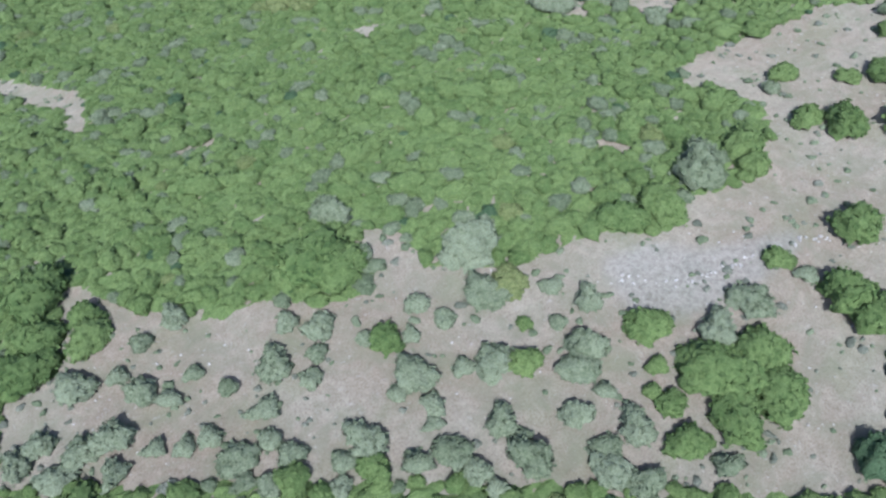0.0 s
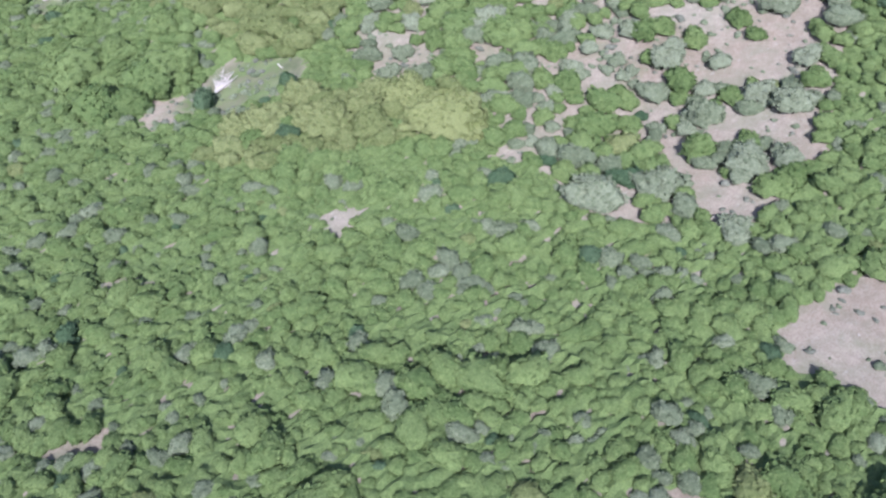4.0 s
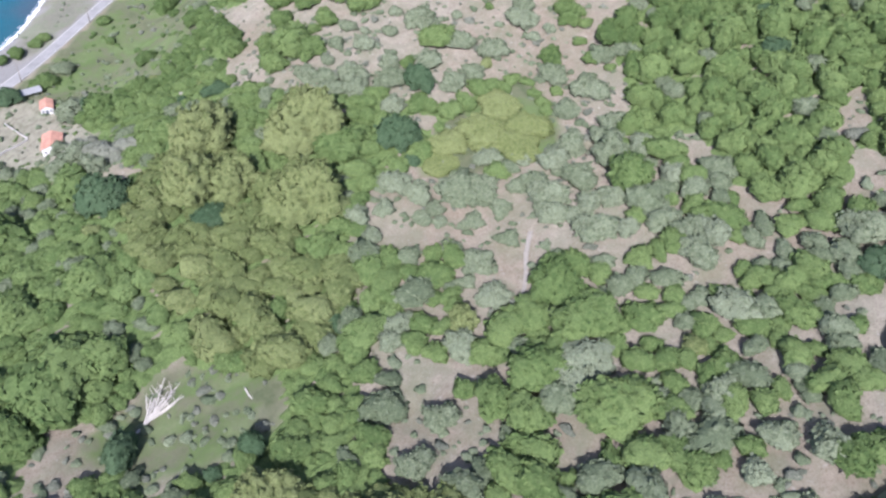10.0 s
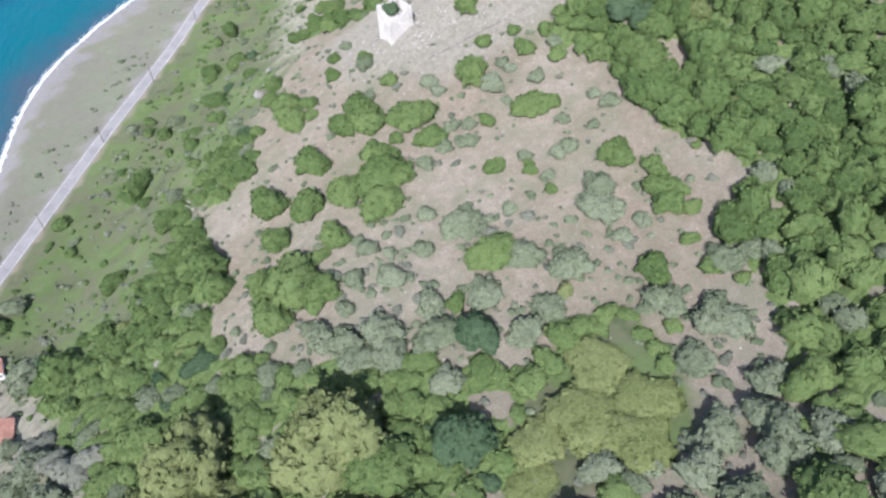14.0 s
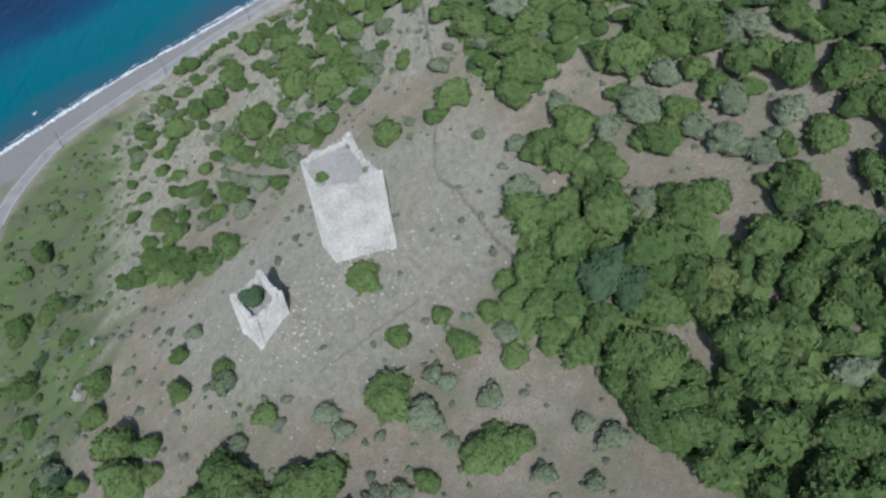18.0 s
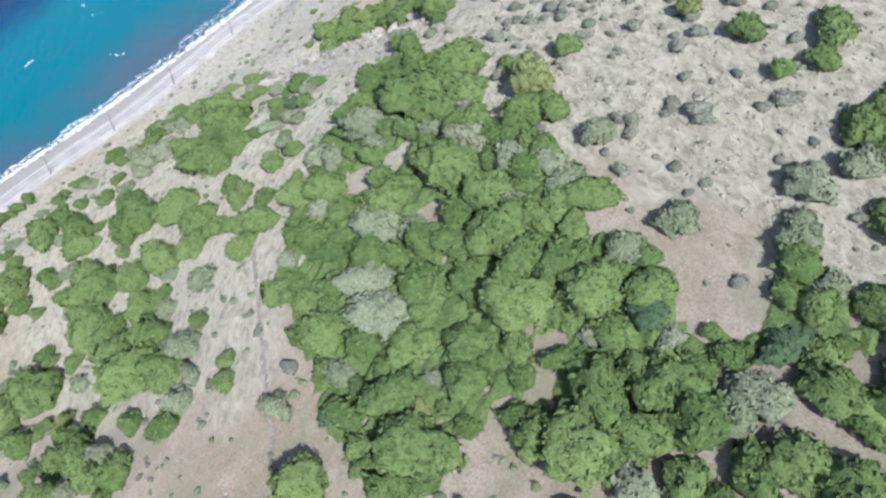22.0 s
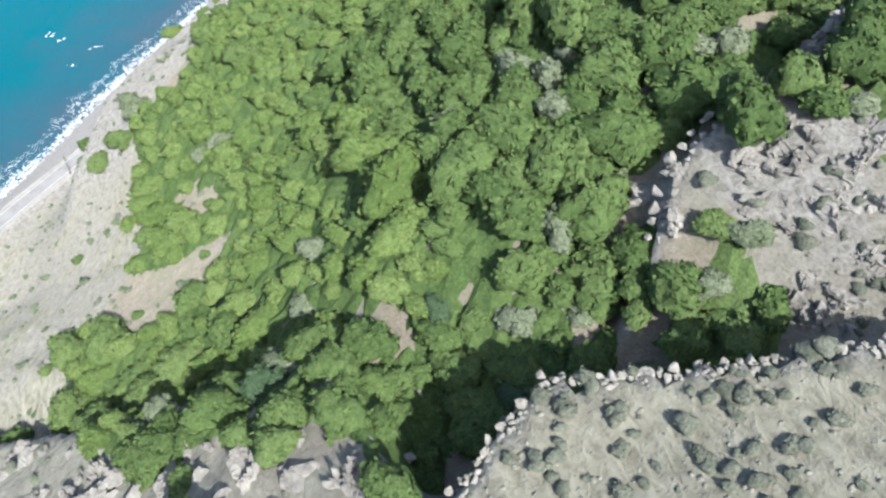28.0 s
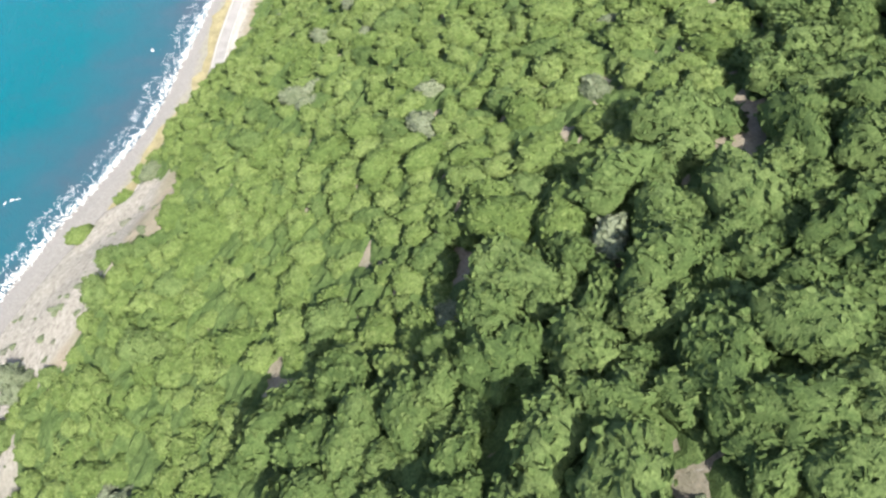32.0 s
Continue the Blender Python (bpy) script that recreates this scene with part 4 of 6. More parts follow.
# ---- plants ----
def leaf_material(name, dark, mid_, light, gloss=0.12):
    m, n, l, b = material(name, 0.65, gloss)
    p = world_pos(n)
    geo = n.new("ShaderNodeNewGeometry")
    info = n.new("ShaderNodeObjectInfo")
    t = noise_node(n, l, 0.9, 4, 0.6, p)
    big = noise_node(n, l, 0.09, 2, 0.5, p)
    s = n.new("ShaderNodeMath")
    s.operation, s.inputs[1].default_value = "MULTIPLY_ADD", 0.45
    l.new(geo.outputs["Random Per Island"], s.inputs[0])
    l.new(t.outputs[0], s.inputs[2])
    s2 = n.new("ShaderNodeMath")
    s2.operation, s2.inputs[1].default_value = "MULTIPLY_ADD", 0.35
    l.new(info.outputs["Random"], s2.inputs[0])
    l.new(s.outputs[0], s2.inputs[2])
    s3 = n.new("ShaderNodeMath")
    s3.operation = "MULTIPLY_ADD"
    s3.inputs[1].default_value, s3.inputs[2].default_value = 0.5, 0.0
    l.new(big.outputs[0], s3.inputs[0])
    s4 = n.new("ShaderNodeMath")
    s4.operation = "ADD"
    l.new(s2.outputs[0], s4.inputs[0])
    l.new(s3.outputs[0], s4.inputs[1])
    s5 = n.new("ShaderNodeMath")
    s5.operation, s5.inputs[1].default_value = "MULTIPLY", 0.58
    l.new(s4.outputs[0], s5.inputs[0])
    r = ramp(n, l, s5.outputs[0], [(0.33, dark), (0.58, mid_), (0.85, light)])
    fine = noise_node(n, l, 2.6, 3, 0.7, p)
    fr = ramp(n, l, fine.outputs[0], [(0.34, (0.55, 0.58, 0.55)), (0.52, (1.0, 1.0, 1.0)), (0.7, (1.3, 1.28, 1.25))])
    l.new(mix(n, l, 0.85, r.outputs[0], fr.outputs[0], "MULTIPLY"), b.inputs["Base Color"])
    bump(n, l, b, fine.outputs[0], 0.9, 0.55)
    return m


GREEN = leaf_material("evergreen_oak_leaves", (0.041, 0.073, 0.0255), (0.082, 0.130, 0.043), (0.140, 0.196, 0.071))
# a lighter plant than oak, with some glow of the sun behind painted in
MAQUIS_LIT = leaf_material("light_green_sunlit_maquis_leaves", (0.060, 0.099, 0.029), (0.108, 0.163, 0.048), (0.168, 0.226, 0.079))
OLIVE = leaf_material("olive_leaves", (0.080, 0.106, 0.060), (0.136, 0.168, 0.100), (0.205, 0.238, 0.158))
YELLOW = leaf_material("yellow_green_leaves", (0.070, 0.096, 0.035), (0.120, 0.152, 0.056), (0.184, 0.215, 0.090))
BROOM = leaf_material("bright_broom_leaves", (0.084, 0.110, 0.037), (0.136, 0.167, 0.058), (0.194, 0.225, 0.092))
GREY = leaf_material("grey_scrub_twigs", (0.096, 0.107, 0.080), (0.150, 0.162, 0.124), (0.215, 0.226, 0.178))
DARK = leaf_material("dark_pine_leaves", (0.028, 0.054, 0.026), (0.050, 0.088, 0.044), (0.080, 0.124, 0.066))
STRAW_MAT = leaf_material("dry_straw_tussocks", (0.15, 0.148, 0.117), (0.245, 0.240, 0.192), (0.335, 0.328, 0.268))
BARK = plain_material("grey_brown_bark", (0.16, 0.12, 0.09), 0.9, 4, 0.3, 0.03)


def ico(sub):
    bm = bmesh.new()
    bmesh.ops.create_icosphere(bm, subdivisions=sub, radius=1)
    V = np.array([v.co for v in bm.verts])
    F = np.array([[v.index for v in f.verts] for f in bm.faces])
    bm.free()
    return V, F


ICO2, ICO1, ICO0, ICON = ico(4), ico(3), ico(2), ico(1)


def crown_shape(seed, clumps=24, size=0.32, flat=0.8, loose=0.07, leaves=20, leaf=0.10, body=None, depth=0.38, loose_turn=0.75):
    """A crown of radius one standing on z = 0: shallow leafy lumps grown together over an uneven dome, roughened by loose sprays."""
    rng = np.random.RandomState(seed)
    waves = [(k, h, rng.uniform(0, 6.28)) for k, h in ((2, 0.14), (3, 0.11), (5, 0.07))]
    V, F = body or ICO1
    F = F[V[F].mean(1)[:, 2] > -0.4]
    turn = rng.uniform(0, math.tau)
    V = V @ np.array([(math.cos(turn), -math.sin(turn), 0), (math.sin(turn), math.cos(turn), 0), (0, 0, 1)])
    az = np.arctan2(V[:, 1], V[:, 0])
    reach = 1 + sum(h * np.sin(k * az + p) for k, h, p in waves) * np.sqrt(np.clip(1 - V[:, 2] ** 2, 0, 1)) + 0.10 * np.sin(3 * V[:, 2] + waves[0][2])
    k = np.arange(clumps)
    z = 1 - (k + 0.5) / clumps * 1.4
    a = k * 2.39996
    D = np.column_stack([np.sqrt(1 - z * z) * np.cos(a), np.sqrt(1 - z * z) * np.sin(a), z]) + 0.45 * size * rng.normal(size=(clumps, 3))
    D /= np.linalg.norm(D, axis=1)[:, None]
    ang = np.arccos(np.clip(V @ D.T, -1, 1))
    wide = 1.25 * size * rng.uniform(0.7, 1.35, clumps)
    tall_ = 1 + 1.6 * loose * rng.normal(size=clumps)
    lump = (tall_ * np.sqrt(np.clip(1 - (ang / wide) ** 2, 0, 1))).max(1)
    V = V * (reach * (1 - depth + depth * lump) * (1 + 0.035 * rng.normal(size=len(V))))[:, None]
    # loose sprays of leaves, most of them on the upper side
    T = V[F]
    nf = np.cross(T[:, 1] - T[:, 0], T[:, 2] - T[:, 0])
    area = np.linalg.norm(nf, axis=1)
    nf /= area[:, None]
    w = area * np.clip(0.45 + T.mean(1)[:, 2], 0.06, None)
    f = rng.choice(len(F), leaves, p=w / w.sum())
    b = rng.dirichlet((1, 1, 1), leaves)
    o = (T[f] * b[:, :, None]).sum(1) * rng.uniform(0.93, 1.11, (leaves, 1))
    n_ = nf[f] + loose_turn * rng.normal(size=(leaves, 3))
    n_ /= np.linalg.norm(n_, axis=1)[:, None]
    u = np.cross(n_, rng.normal(size=(leaves, 3)))
    u /= np.linalg.norm(u, axis=1)[:, None]
    v = np.cross(n_, u)
    r = leaf * rng.uniform(0.6, 1.5, (leaves, 1))
    L = np.stack([o - u * r, o + v * r * 0.7 + n_ * r * 0.3, o + u * r, o - v * r * 0.7 + n_ * r * 0.3], 1).reshape(-1, 3)
    i = len(V) + 4 * np.arange(leaves)[:, None]
    G = np.vstack([F, i + (0, 1, 2), i + (0, 2, 3)])
    W = np.vstack([V, L])
    W[:, 2] = np.where(W[:, 2] < 0, W[:, 2] * 0.55, W[:, 2] * flat) + 0.36
    return W, G


CROWNS = [crown_shape(100 + k, 30 + k % 5, 0.30, leaves=150, leaf=0.15, body=ICO0) for k in range(12)]
BIG_CROWNS = [crown_shape(250 + k, 60, 0.21, leaves=280, leaf=0.105, body=ICO1) for k in range(12)]
LIGHT_CROWNS = [crown_shape(200 + k, 22 + k % 4, 0.34, loose=0.05, leaves=125, leaf=0.15, depth=0.32, body=ICO0, loose_turn=0.6) for k in range(12)]


def mass(name, items, mat, label, category, shapes=None):
    """items: x, y, z, radius, height factor. One joined mesh for what nobody could count."""
    rng = np.random.RandomState(len(items))
    shapes = shapes or CROWNS
    Vs, Fs, base = [], [], 0
    for x, y, z, r, hf in items:
        W, G = shapes[rng.randint(len(shapes))]
        a = rng.uniform(0, math.tau)
        c, s, e = math.cos(a), math.sin(a), rng.uniform(0.85, 1.25)
        Vs.append(np.column_stack([(W[:, 0] * c * e - W[:, 1] * s / e) * r + x, (W[:, 0] * s * e + W[:, 1] * c / e) * r + y, W[:, 2] * r * hf + z]))
        Fs.append(G + base)
        base += len(W)
    ob = new(name, quick_mesh(name, np.vstack(Vs), np.vstack(Fs), [mat], True))
    return tagged(ob, label, category, kind="stuff")


# ---- single trees and bushes ----
def crown_mesh(name, seed, mat, **kw):
    W, G = crown_shape(seed, **kw)
    return quick_mesh(name, W, G, [mat], True)


def trunk_mesh(name, seed, tall):
    """A short tapered trunk that forks into three limbs."""
    rng = np.random.RandomState(seed)
    V, F = [], []

    def limb(a, b, r0, r1):
        a, b = np.array(a), np.array(b)
        d = (b - a) / np.linalg.norm(b - a)
        u = np.cross(d, (1, 0.3, 0.1))
        u /= np.linalg.norm(u)
        w = np.cross(d, u)
        i = len(V)
        for c, r in ((a, r0), ((a + b) / 2 + u * r0 * 0.4, (r0 + r1) / 2), (b, r1)):
            V.extend(c + (u * math.cos(k * math.tau / 6) + w * math.sin(k * math.tau / 6)) * r for k in range(6))
        for ring in (0, 6):
            for k in range(6):
                p, q = i + ring + k, i + ring + (k + 1) % 6
                F.extend([(p, q, q + 6), (p, q + 6, p + 6)])

    limb((0, 0, -0.12), (0, 0, tall), 0.075, 0.055)
    for k in range(3):
        a = k * 2.1 + rng.uniform(0, 1)
        limb((0, 0, tall * 0.9), (0.35 * math.cos(a), 0.35 * math.sin(a), tall + 0.35), 0.05, 0.02)
    return quick_mesh(name, np.array(V), np.array(F), [BARK])


KINDS = {
    "g": ("oak_tree", GREEN, dict(clumps=64, size=0.21, flat=0.80, leaves=330, leaf=0.10, body=ICO1), ("rounded evergreen oak with dense mid-green leaves on dry ground", "spreading evergreen oak with lumpy green crown", "broad green evergreen oak with a short trunk"), "tree"),
    "o": ("olive_tree", OLIVE, dict(clumps=44, size=0.22, flat=0.85, loose=0.11, leaves=330, leaf=0.10, body=ICO1, depth=0.36, loose_turn=0.7), ("grey-green olive tree with loose silvery crown", "small silvery olive tree on stony soil", "low wild olive with ragged grey-green leaves"), "tree"),
    "y": ("plane_tree", YELLOW, dict(clumps=100, size=0.15, flat=1.0, loose=0.09, leaves=620, leaf=0.07, body=ICO2), ("large yellow-green leafy tree with billowing crown",), "tree"),
    "w": ("plane_tree", BROOM, dict(clumps=100, size=0.15, flat=1.0, loose=0.09, leaves=620, leaf=0.07, body=ICO2), ("large bright yellow-green leafy tree with billowing crown",), "tree"),
    "d": ("pine_tree", DARK, dict(clumps=60, size=0.20, flat=1.0, leaves=330, leaf=0.09, body=ICO1), ("dark blue-green bushy pine",), "tree"),
    "b": ("broom_bush", BROOM, dict(clumps=60, size=0.2, flat=0.8, leaves=330, leaf=0.085, body=ICO1, depth=0.2), ("low dense bright yellow-green bush in a spreading mat",), "bush"),
    "s": ("scrub_bush", GREY, dict(clumps=22, size=0.30, flat=0.7, loose=0.12, leaves=120, leaf=0.11, depth=0.36), ("low grey thorny scrub bush on pale straw ground",), "bush"),
}
PROTOS = {}
for key, (nm, mat, kw, labels, cat) in KINDS.items():
    PROTOS[key] = []
    for v in range(8 if key in "go" else 4):
        thing = new(nm)
        tagged(thing, labels[v % len(labels)], cat, group=nm.replace("_", " ") + "s on the hills")
        for pn, me in (("trunk", trunk_mesh("trunk", v, 0.38 if key != "s" else 0.15)), ("crown", crown_mesh("crown", 40 + v * 7 + ord(key), mat, **(kw if v % 2 else {**kw, "body": ICO0, "leaves": 180, "leaf": 0.13})))):
            ob = new(pn, me)
            ob.parent = thing
        PROTOS[key].append(thing)

rng = np.random.RandomState(11)
spots = np.array([s[1:3] for s in STANDS])
zs = height(spots)
used = {}
for (k, x, y, r), z in zip(STANDS, zs):
    k = "b" if k == "y" and within(np.array([[x, y]]), BROW)[0] else "w" if k == "y" and x > -12 and 335 < y < 366 else k
    v = 2 * rng.randint(len(PROTOS[k]) // 2) + (r > 3.7)
    hf = {"g": 0.95, "o": 0.95, "y": 1.15, "d": 1.3, "s": 0.8, "b": 0.45, "w": 0.85}[k] * rng.uniform(0.85, 1.15)
    if k == "y" and y < 400:
        hf *= 0.72
    m = pose(x, y, z - 0.05, 0, 0, rng.uniform(0, 360)) @ Matrix.Diagonal((r, r * rng.uniform(0.88, 1.1), r * hf, 1))
    proto = PROTOS[k][v]
    if (k, v) in used:
        copy_thing(proto, m)
    else:
        used[k, v] = m
for k, l_ in PROTOS.items():
    for v, proto in enumerate(l_):
        if (k, v) in used:
            proto.matrix_basis = used[k, v]
        else:
            for o in (*proto.children_recursive, proto):
                bpy.data.objects.remove(o)

LIVE = {k: next(p for v, p in enumerate(l_) if (k, v) in used) for k, l_ in PROTOS.items()}

# ---- the dense woods ----
# the strip of land that the flight passes over
BELT = [(-101, 95), (100, 95), (165, 290), (160, 440), (135, 540), (110, 640), (140, 690), (150, 760), (165, 790), (280, 930), (290, 960), (190, 1200), (150, 1240), (0, 1100), (-110, 1000), (-235, 860), (-265, 700), (-255, 500), (-240, 400)]
rng = np.random.RandomState(5)
cell, taken = 4.0, {}


def claim(x, y, r, tight):
    ci, cj = int(x // cell), int(y // cell)
    for i in range(ci - 2, ci + 3):
        for j in range(cj - 2, cj + 3):
            for (a, b, q) in taken.get((i, j), ()):
                if (a - x) ** 2 + (b - y) ** 2 < (tight * (r + q)) ** 2:
                    return False
    taken.setdefault((ci, cj), []).append((x, y, r))
    return True


for k, x, y, r in STANDS:
    for i in range(max(1, int(r / 2))):
        a = i * 2.4
        taken.setdefault((int((x + i * math.cos(a)) // cell), int((y + i * math.sin(a)) // cell)), []).append((x + i * math.cos(a), y + i * math.sin(a), r * 0.9))
cand = np.column_stack([rng.uniform(-262, 285, 90000), rng.uniform(95, 1240, 90000)])
cu = beside(cand, ROAD_LINE, 3)
ok = within(cand, BELT) & (cu > 9)
for c in CLEARINGS:
    ok &= ~within(cand, c)
EAST = [(0, 645), (15, 590), (30, 560), (20, 440), (200, 440), (290, 930), (200, 940), (150, 900), (120, 850), (160, 800), (150, 700), (110, 640), (40, 670)]
FLANK = [(-118, 825), (-93, 858), (-60, 878), (-30, 905), (14, 880), (27, 801), (10, 755), (-3, 735), (-24, 693), (-45, 702), (-60, 674), (-95, 706), (-115, 758)]
ok |= within(cand, FLANK) & (cu > 12) & (rng.uniform(size=len(cand)) < 0.17) & (wave_noise(cand, 22, 55) > -0.2)
ok |= within(cand, [(22, 598), (70, 604), (78, 645), (30, 648)]) & (rng.uniform(size=len(cand)) < 0.07)
lip, terrace, crag_ = beside(cand, CLIFF), beside(cand, TERRACE), beside(cand, CRAG)
ok &= ~((crag_ < 3) & (crag_ > -9) & (cand[:, 0] > 126))
ok &= ~((terrace < 1) & (terrace > -6) & (cand[:, 0] > 10) & (cand[:, 0] < 94))
ok &= ~((lip < 4) & (lip > -9) & (cand[:, 0] > 80) & (cand[:, 0] < 175)) & ((cu > 30) | (cand[:, 1] < 1045)) & ((cu > 22) | (cand[:, 1] < 1000)) & ((cu > 17) | (cand[:, 1] < 930))
steep = within(cand, SLOPE) | within(cand, BANK) | within(cand, STRAW) | within(cand, SPUR) | within(cand, GULLY) | within(cand, CRAG_TOP)
ok &= ~steep | ((rng.uniform(size=len(cand)) < 0.03))
cand, cu = cand[ok], cu[ok]
# open groves of separate crowns, the tall wood over the gullies, the low wind-cut maquis towards the sea
MOSAIC = [(-40, 425), (-46, 470), (-10, 488), (40, 500), (60, 470), (138, 445), (145, 400), (112, 317), (80, 285), (45, 292), (24, 330), (13, 367), (-23, 377)]
TALL = [(100, 850), (104, 872), (113, 903), (130, 885), (150, 888), (161, 893), (192, 908), (290, 960), (290, 880), (205, 800), (160, 812), (125, 798), (108, 812)]
SEA_SIDE = [(-10, 850), (60, 830), (100, 815), (106, 850), (104, 872), (113, 903), (130, 885), (161, 893), (192, 908), (290, 960), (190, 1200), (150, 1240), (0, 1000)]
OAKS = [(-2, 645), (10, 639), (21, 630), (34, 627), (42, 616), (60, 602), (100, 590), (60, 540), (36, 560), (20, 574), (8, 594), (2, 606), (-2, 622)]
mosaic, tall_wood, sea_side, oaks = within(cand, MOSAIC), within(cand, TALL), within(cand, SEA_SIDE), within(cand, OAKS)
east, flank = within(cand, EAST), within(cand, FLANK)
patch = wave_noise(cand, 60, 21)
yel = np.zeros(len(cand), bool)
for zone in ([(-118, 481), (-108, 493), (-85, 489), (-64, 468), (-48, 456), (-40, 434), (-47, 417), (-58, 410), (-76, 418), (-96, 439), (-111, 456)], [(-80, 350), (-70, 366), (-43, 374), (-19, 376), (1, 370), (14, 358), (12, 340), (-60, 335)]):
    yel |= within(cand, zone)
woods = {"g": [], "m": [], "o": [], "y": [], "d": []}
sizes = 1.9 + 3.2 * rng.beta(1.6, 1.9, len(cand))
south = cand[:, 1] < 345
sizes = np.where(south, sizes * np.clip(0.82 + 0.42 * wave_noise(cand, 46, 71), 0.5, 1.7), sizes)
sizes = np.where(mosaic, 2.4 + 3.8 * rng.beta(1.5, 1.8, len(cand)), np.where(tall_wood, 2.6 + 4.2 * rng.beta(1.6, 1.6, len(cand)), np.where(east, sizes * 1.25, np.where(flank, 1.3 + 0.45 * sizes, sizes * np.where((cand[:, 1] > 850) | (cand[:, 1] < 330), 0.95, 1.0)))))
sizes = np.where(yel, sizes * 1.35, sizes)
# crowns leave the clearings open, also as seen from the south over their tops
clear = np.ones(len(cand), bool)
for c in CLEARINGS[1:]:
    q = np.array(c, float)
    lo, hi = q.min(0) - 12, q.max(0) + 12
    near_ = np.nonzero((cand > lo).all(1) & (cand < hi).all(1) & clear)[0]
    small = (hi - lo).prod() < 3200
    yc = q[:, 1].mean()
    for dx, dy in () if 540 < yc < 740 else ((0.5, 0), (-0.5, 0), (0.15, 0.8)) if yc > 780 and small else ((0.4, 0), (-0.4, 0), (0.1, 0.45)) if yc < 300 or not small else ((0.65, 0), (-0.65, 0), (0, -0.5), (0.1, 0.6), (0.25, 1.1)):
        clear[near_[within(cand[near_] + sizes[near_, None] * (dx, dy), c)]] = False
zc = height(cand)
for (x, y), z, r, p, yz, ea, fl, mo, ta, se, cl, oa in zip(cand, zc, sizes, patch, yel, east, flank, mosaic, tall_wood, sea_side, clear, oaks):
    if not (cl or fl) or not claim(x, y, r, (0.56 if y > 388 else 0.64) if mo else 0.50 if oa or yz else 0.55 if ta else (0.54 if y < 735 else 0.66) if ea else 0.72 if fl else 0.56 if se else 0.58):
        continue
    q = rng.uniform()
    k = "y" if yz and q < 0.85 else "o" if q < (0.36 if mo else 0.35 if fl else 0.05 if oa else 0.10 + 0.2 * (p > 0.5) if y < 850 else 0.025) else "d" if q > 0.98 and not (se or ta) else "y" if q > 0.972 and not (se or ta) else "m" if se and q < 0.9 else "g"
    hf = (0.7, 1.0) if mo else (1.0, 1.45) if ta else (0.6, 0.9) if se else (1.05, 1.5) if ea else (0.7, 1.0) if y > 850 or fl else (0.8, 1.15) if yz else (0.65, 1.0)
    r = min(r, 3.4) if k == "o" and not mo else r
    woods[k].append((x, y, z, r, rng.uniform(*hf)))
for k, (nm, mat, label) in {"g": ("woodland", GREEN, "dense evergreen oak woodland with lumpy crowns"), "m": ("maquis", MAQUIS_LIT, "low wind-cut light green maquis towards the sea, partly lightened as if sunlit"), "o": ("olive_scrub", OLIVE, "silvery olive scrub among the woods"), "y": ("leafy_wood", YELLOW, "yellow-green leafy trees in the hollow"), "d": ("pine_scrub", DARK, "dark green bushy pines among the woods")}.items():
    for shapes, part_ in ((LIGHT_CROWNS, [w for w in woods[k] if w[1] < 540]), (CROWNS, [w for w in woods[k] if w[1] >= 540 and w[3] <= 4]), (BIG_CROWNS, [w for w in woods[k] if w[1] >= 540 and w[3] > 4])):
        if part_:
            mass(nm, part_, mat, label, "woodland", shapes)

# the thicket that closes the woods under the crowns
ux, uy = np.arange(-264, 290, 1.8), np.arange(94, 1242, 1.8)
UX, UY = np.meshgrid(ux, uy)
UP = np.stack([UX.ravel(), UY.ravel()], 1)
dense = within(UP, BELT) & (beside(UP, ROAD_LINE, 3) > 9) & ~within(UP, SLOPE) & ~within(UP, BANK) & ~within(UP, STRAW) & ~within(UP, MEADOW) & ~within(UP, SPUR) & ~within(UP, GULLY) & ~within(UP, CRAG_TOP)
for c in CLEARINGS:
    dense &= ~within(UP, c)
dense &= ~within(UP, MOSAIC)
dense &= within(UP, OAKS) | ~(within(UP, EAST) & (UP[:, 1] > 555) & (UP[:, 1] < 730))
lip, terrace, crag_ = beside(UP, CLIFF), beside(UP, TERRACE), beside(UP, CRAG)
dense &= ~((lip < 4) & (lip > -11) & (UP[:, 0] > 76) & (UP[:, 0] < 175)) & ~((terrace < 2) & (terrace > -7) & (UP[:, 0] > 10) & (UP[:, 0] < 94)) & ~((np.abs(crag_) < 7) & (UP[:, 0] > 112))
D = dense.reshape(UX.shape).astype(float)
for _ in range(2):
    D = (D + np.roll(D, 1, 0) + np.roll(D, -1, 0) + np.roll(D, 1, 1) + np.roll(D, -1, 1)) / 5
D[dense.reshape(UX.shape) == 0] *= 0.2
UZ = height(UP) - 0.4 + D.ravel() ** 2 * (1.15 + 0.3 * (UP[:, 1] > 850) * (UP[:, 0] < 130) + 0.5 * wave_noise(UP, 7, 41) + 0.5 * wave_noise(UP, 3.3, 42) + 0.45 * np.random.RandomState(2).normal(size=len(UP)))
nx = len(ux)
keepf = (dense.reshape(UX.shape)[:-1, :-1] | dense.reshape(UX.shape)[1:, 1:]).ravel()
i = (np.arange(len(uy) - 1)[:, None] * nx + np.arange(nx - 1)).ravel()[keepf]
UF = np.concatenate([np.stack([i, i + 1, i + nx + 1], 1), np.stack([i, i + nx + 1, i + nx], 1)])
ids, inv = np.unique(UF, return_inverse=True)
tagged(new("thicket", quick_mesh("thicket", np.column_stack([UP, UZ])[ids], inv.reshape(UF.shape), [GREEN], False)), "tangled green undergrowth between the trees", "undergrowth", kind="stuff")

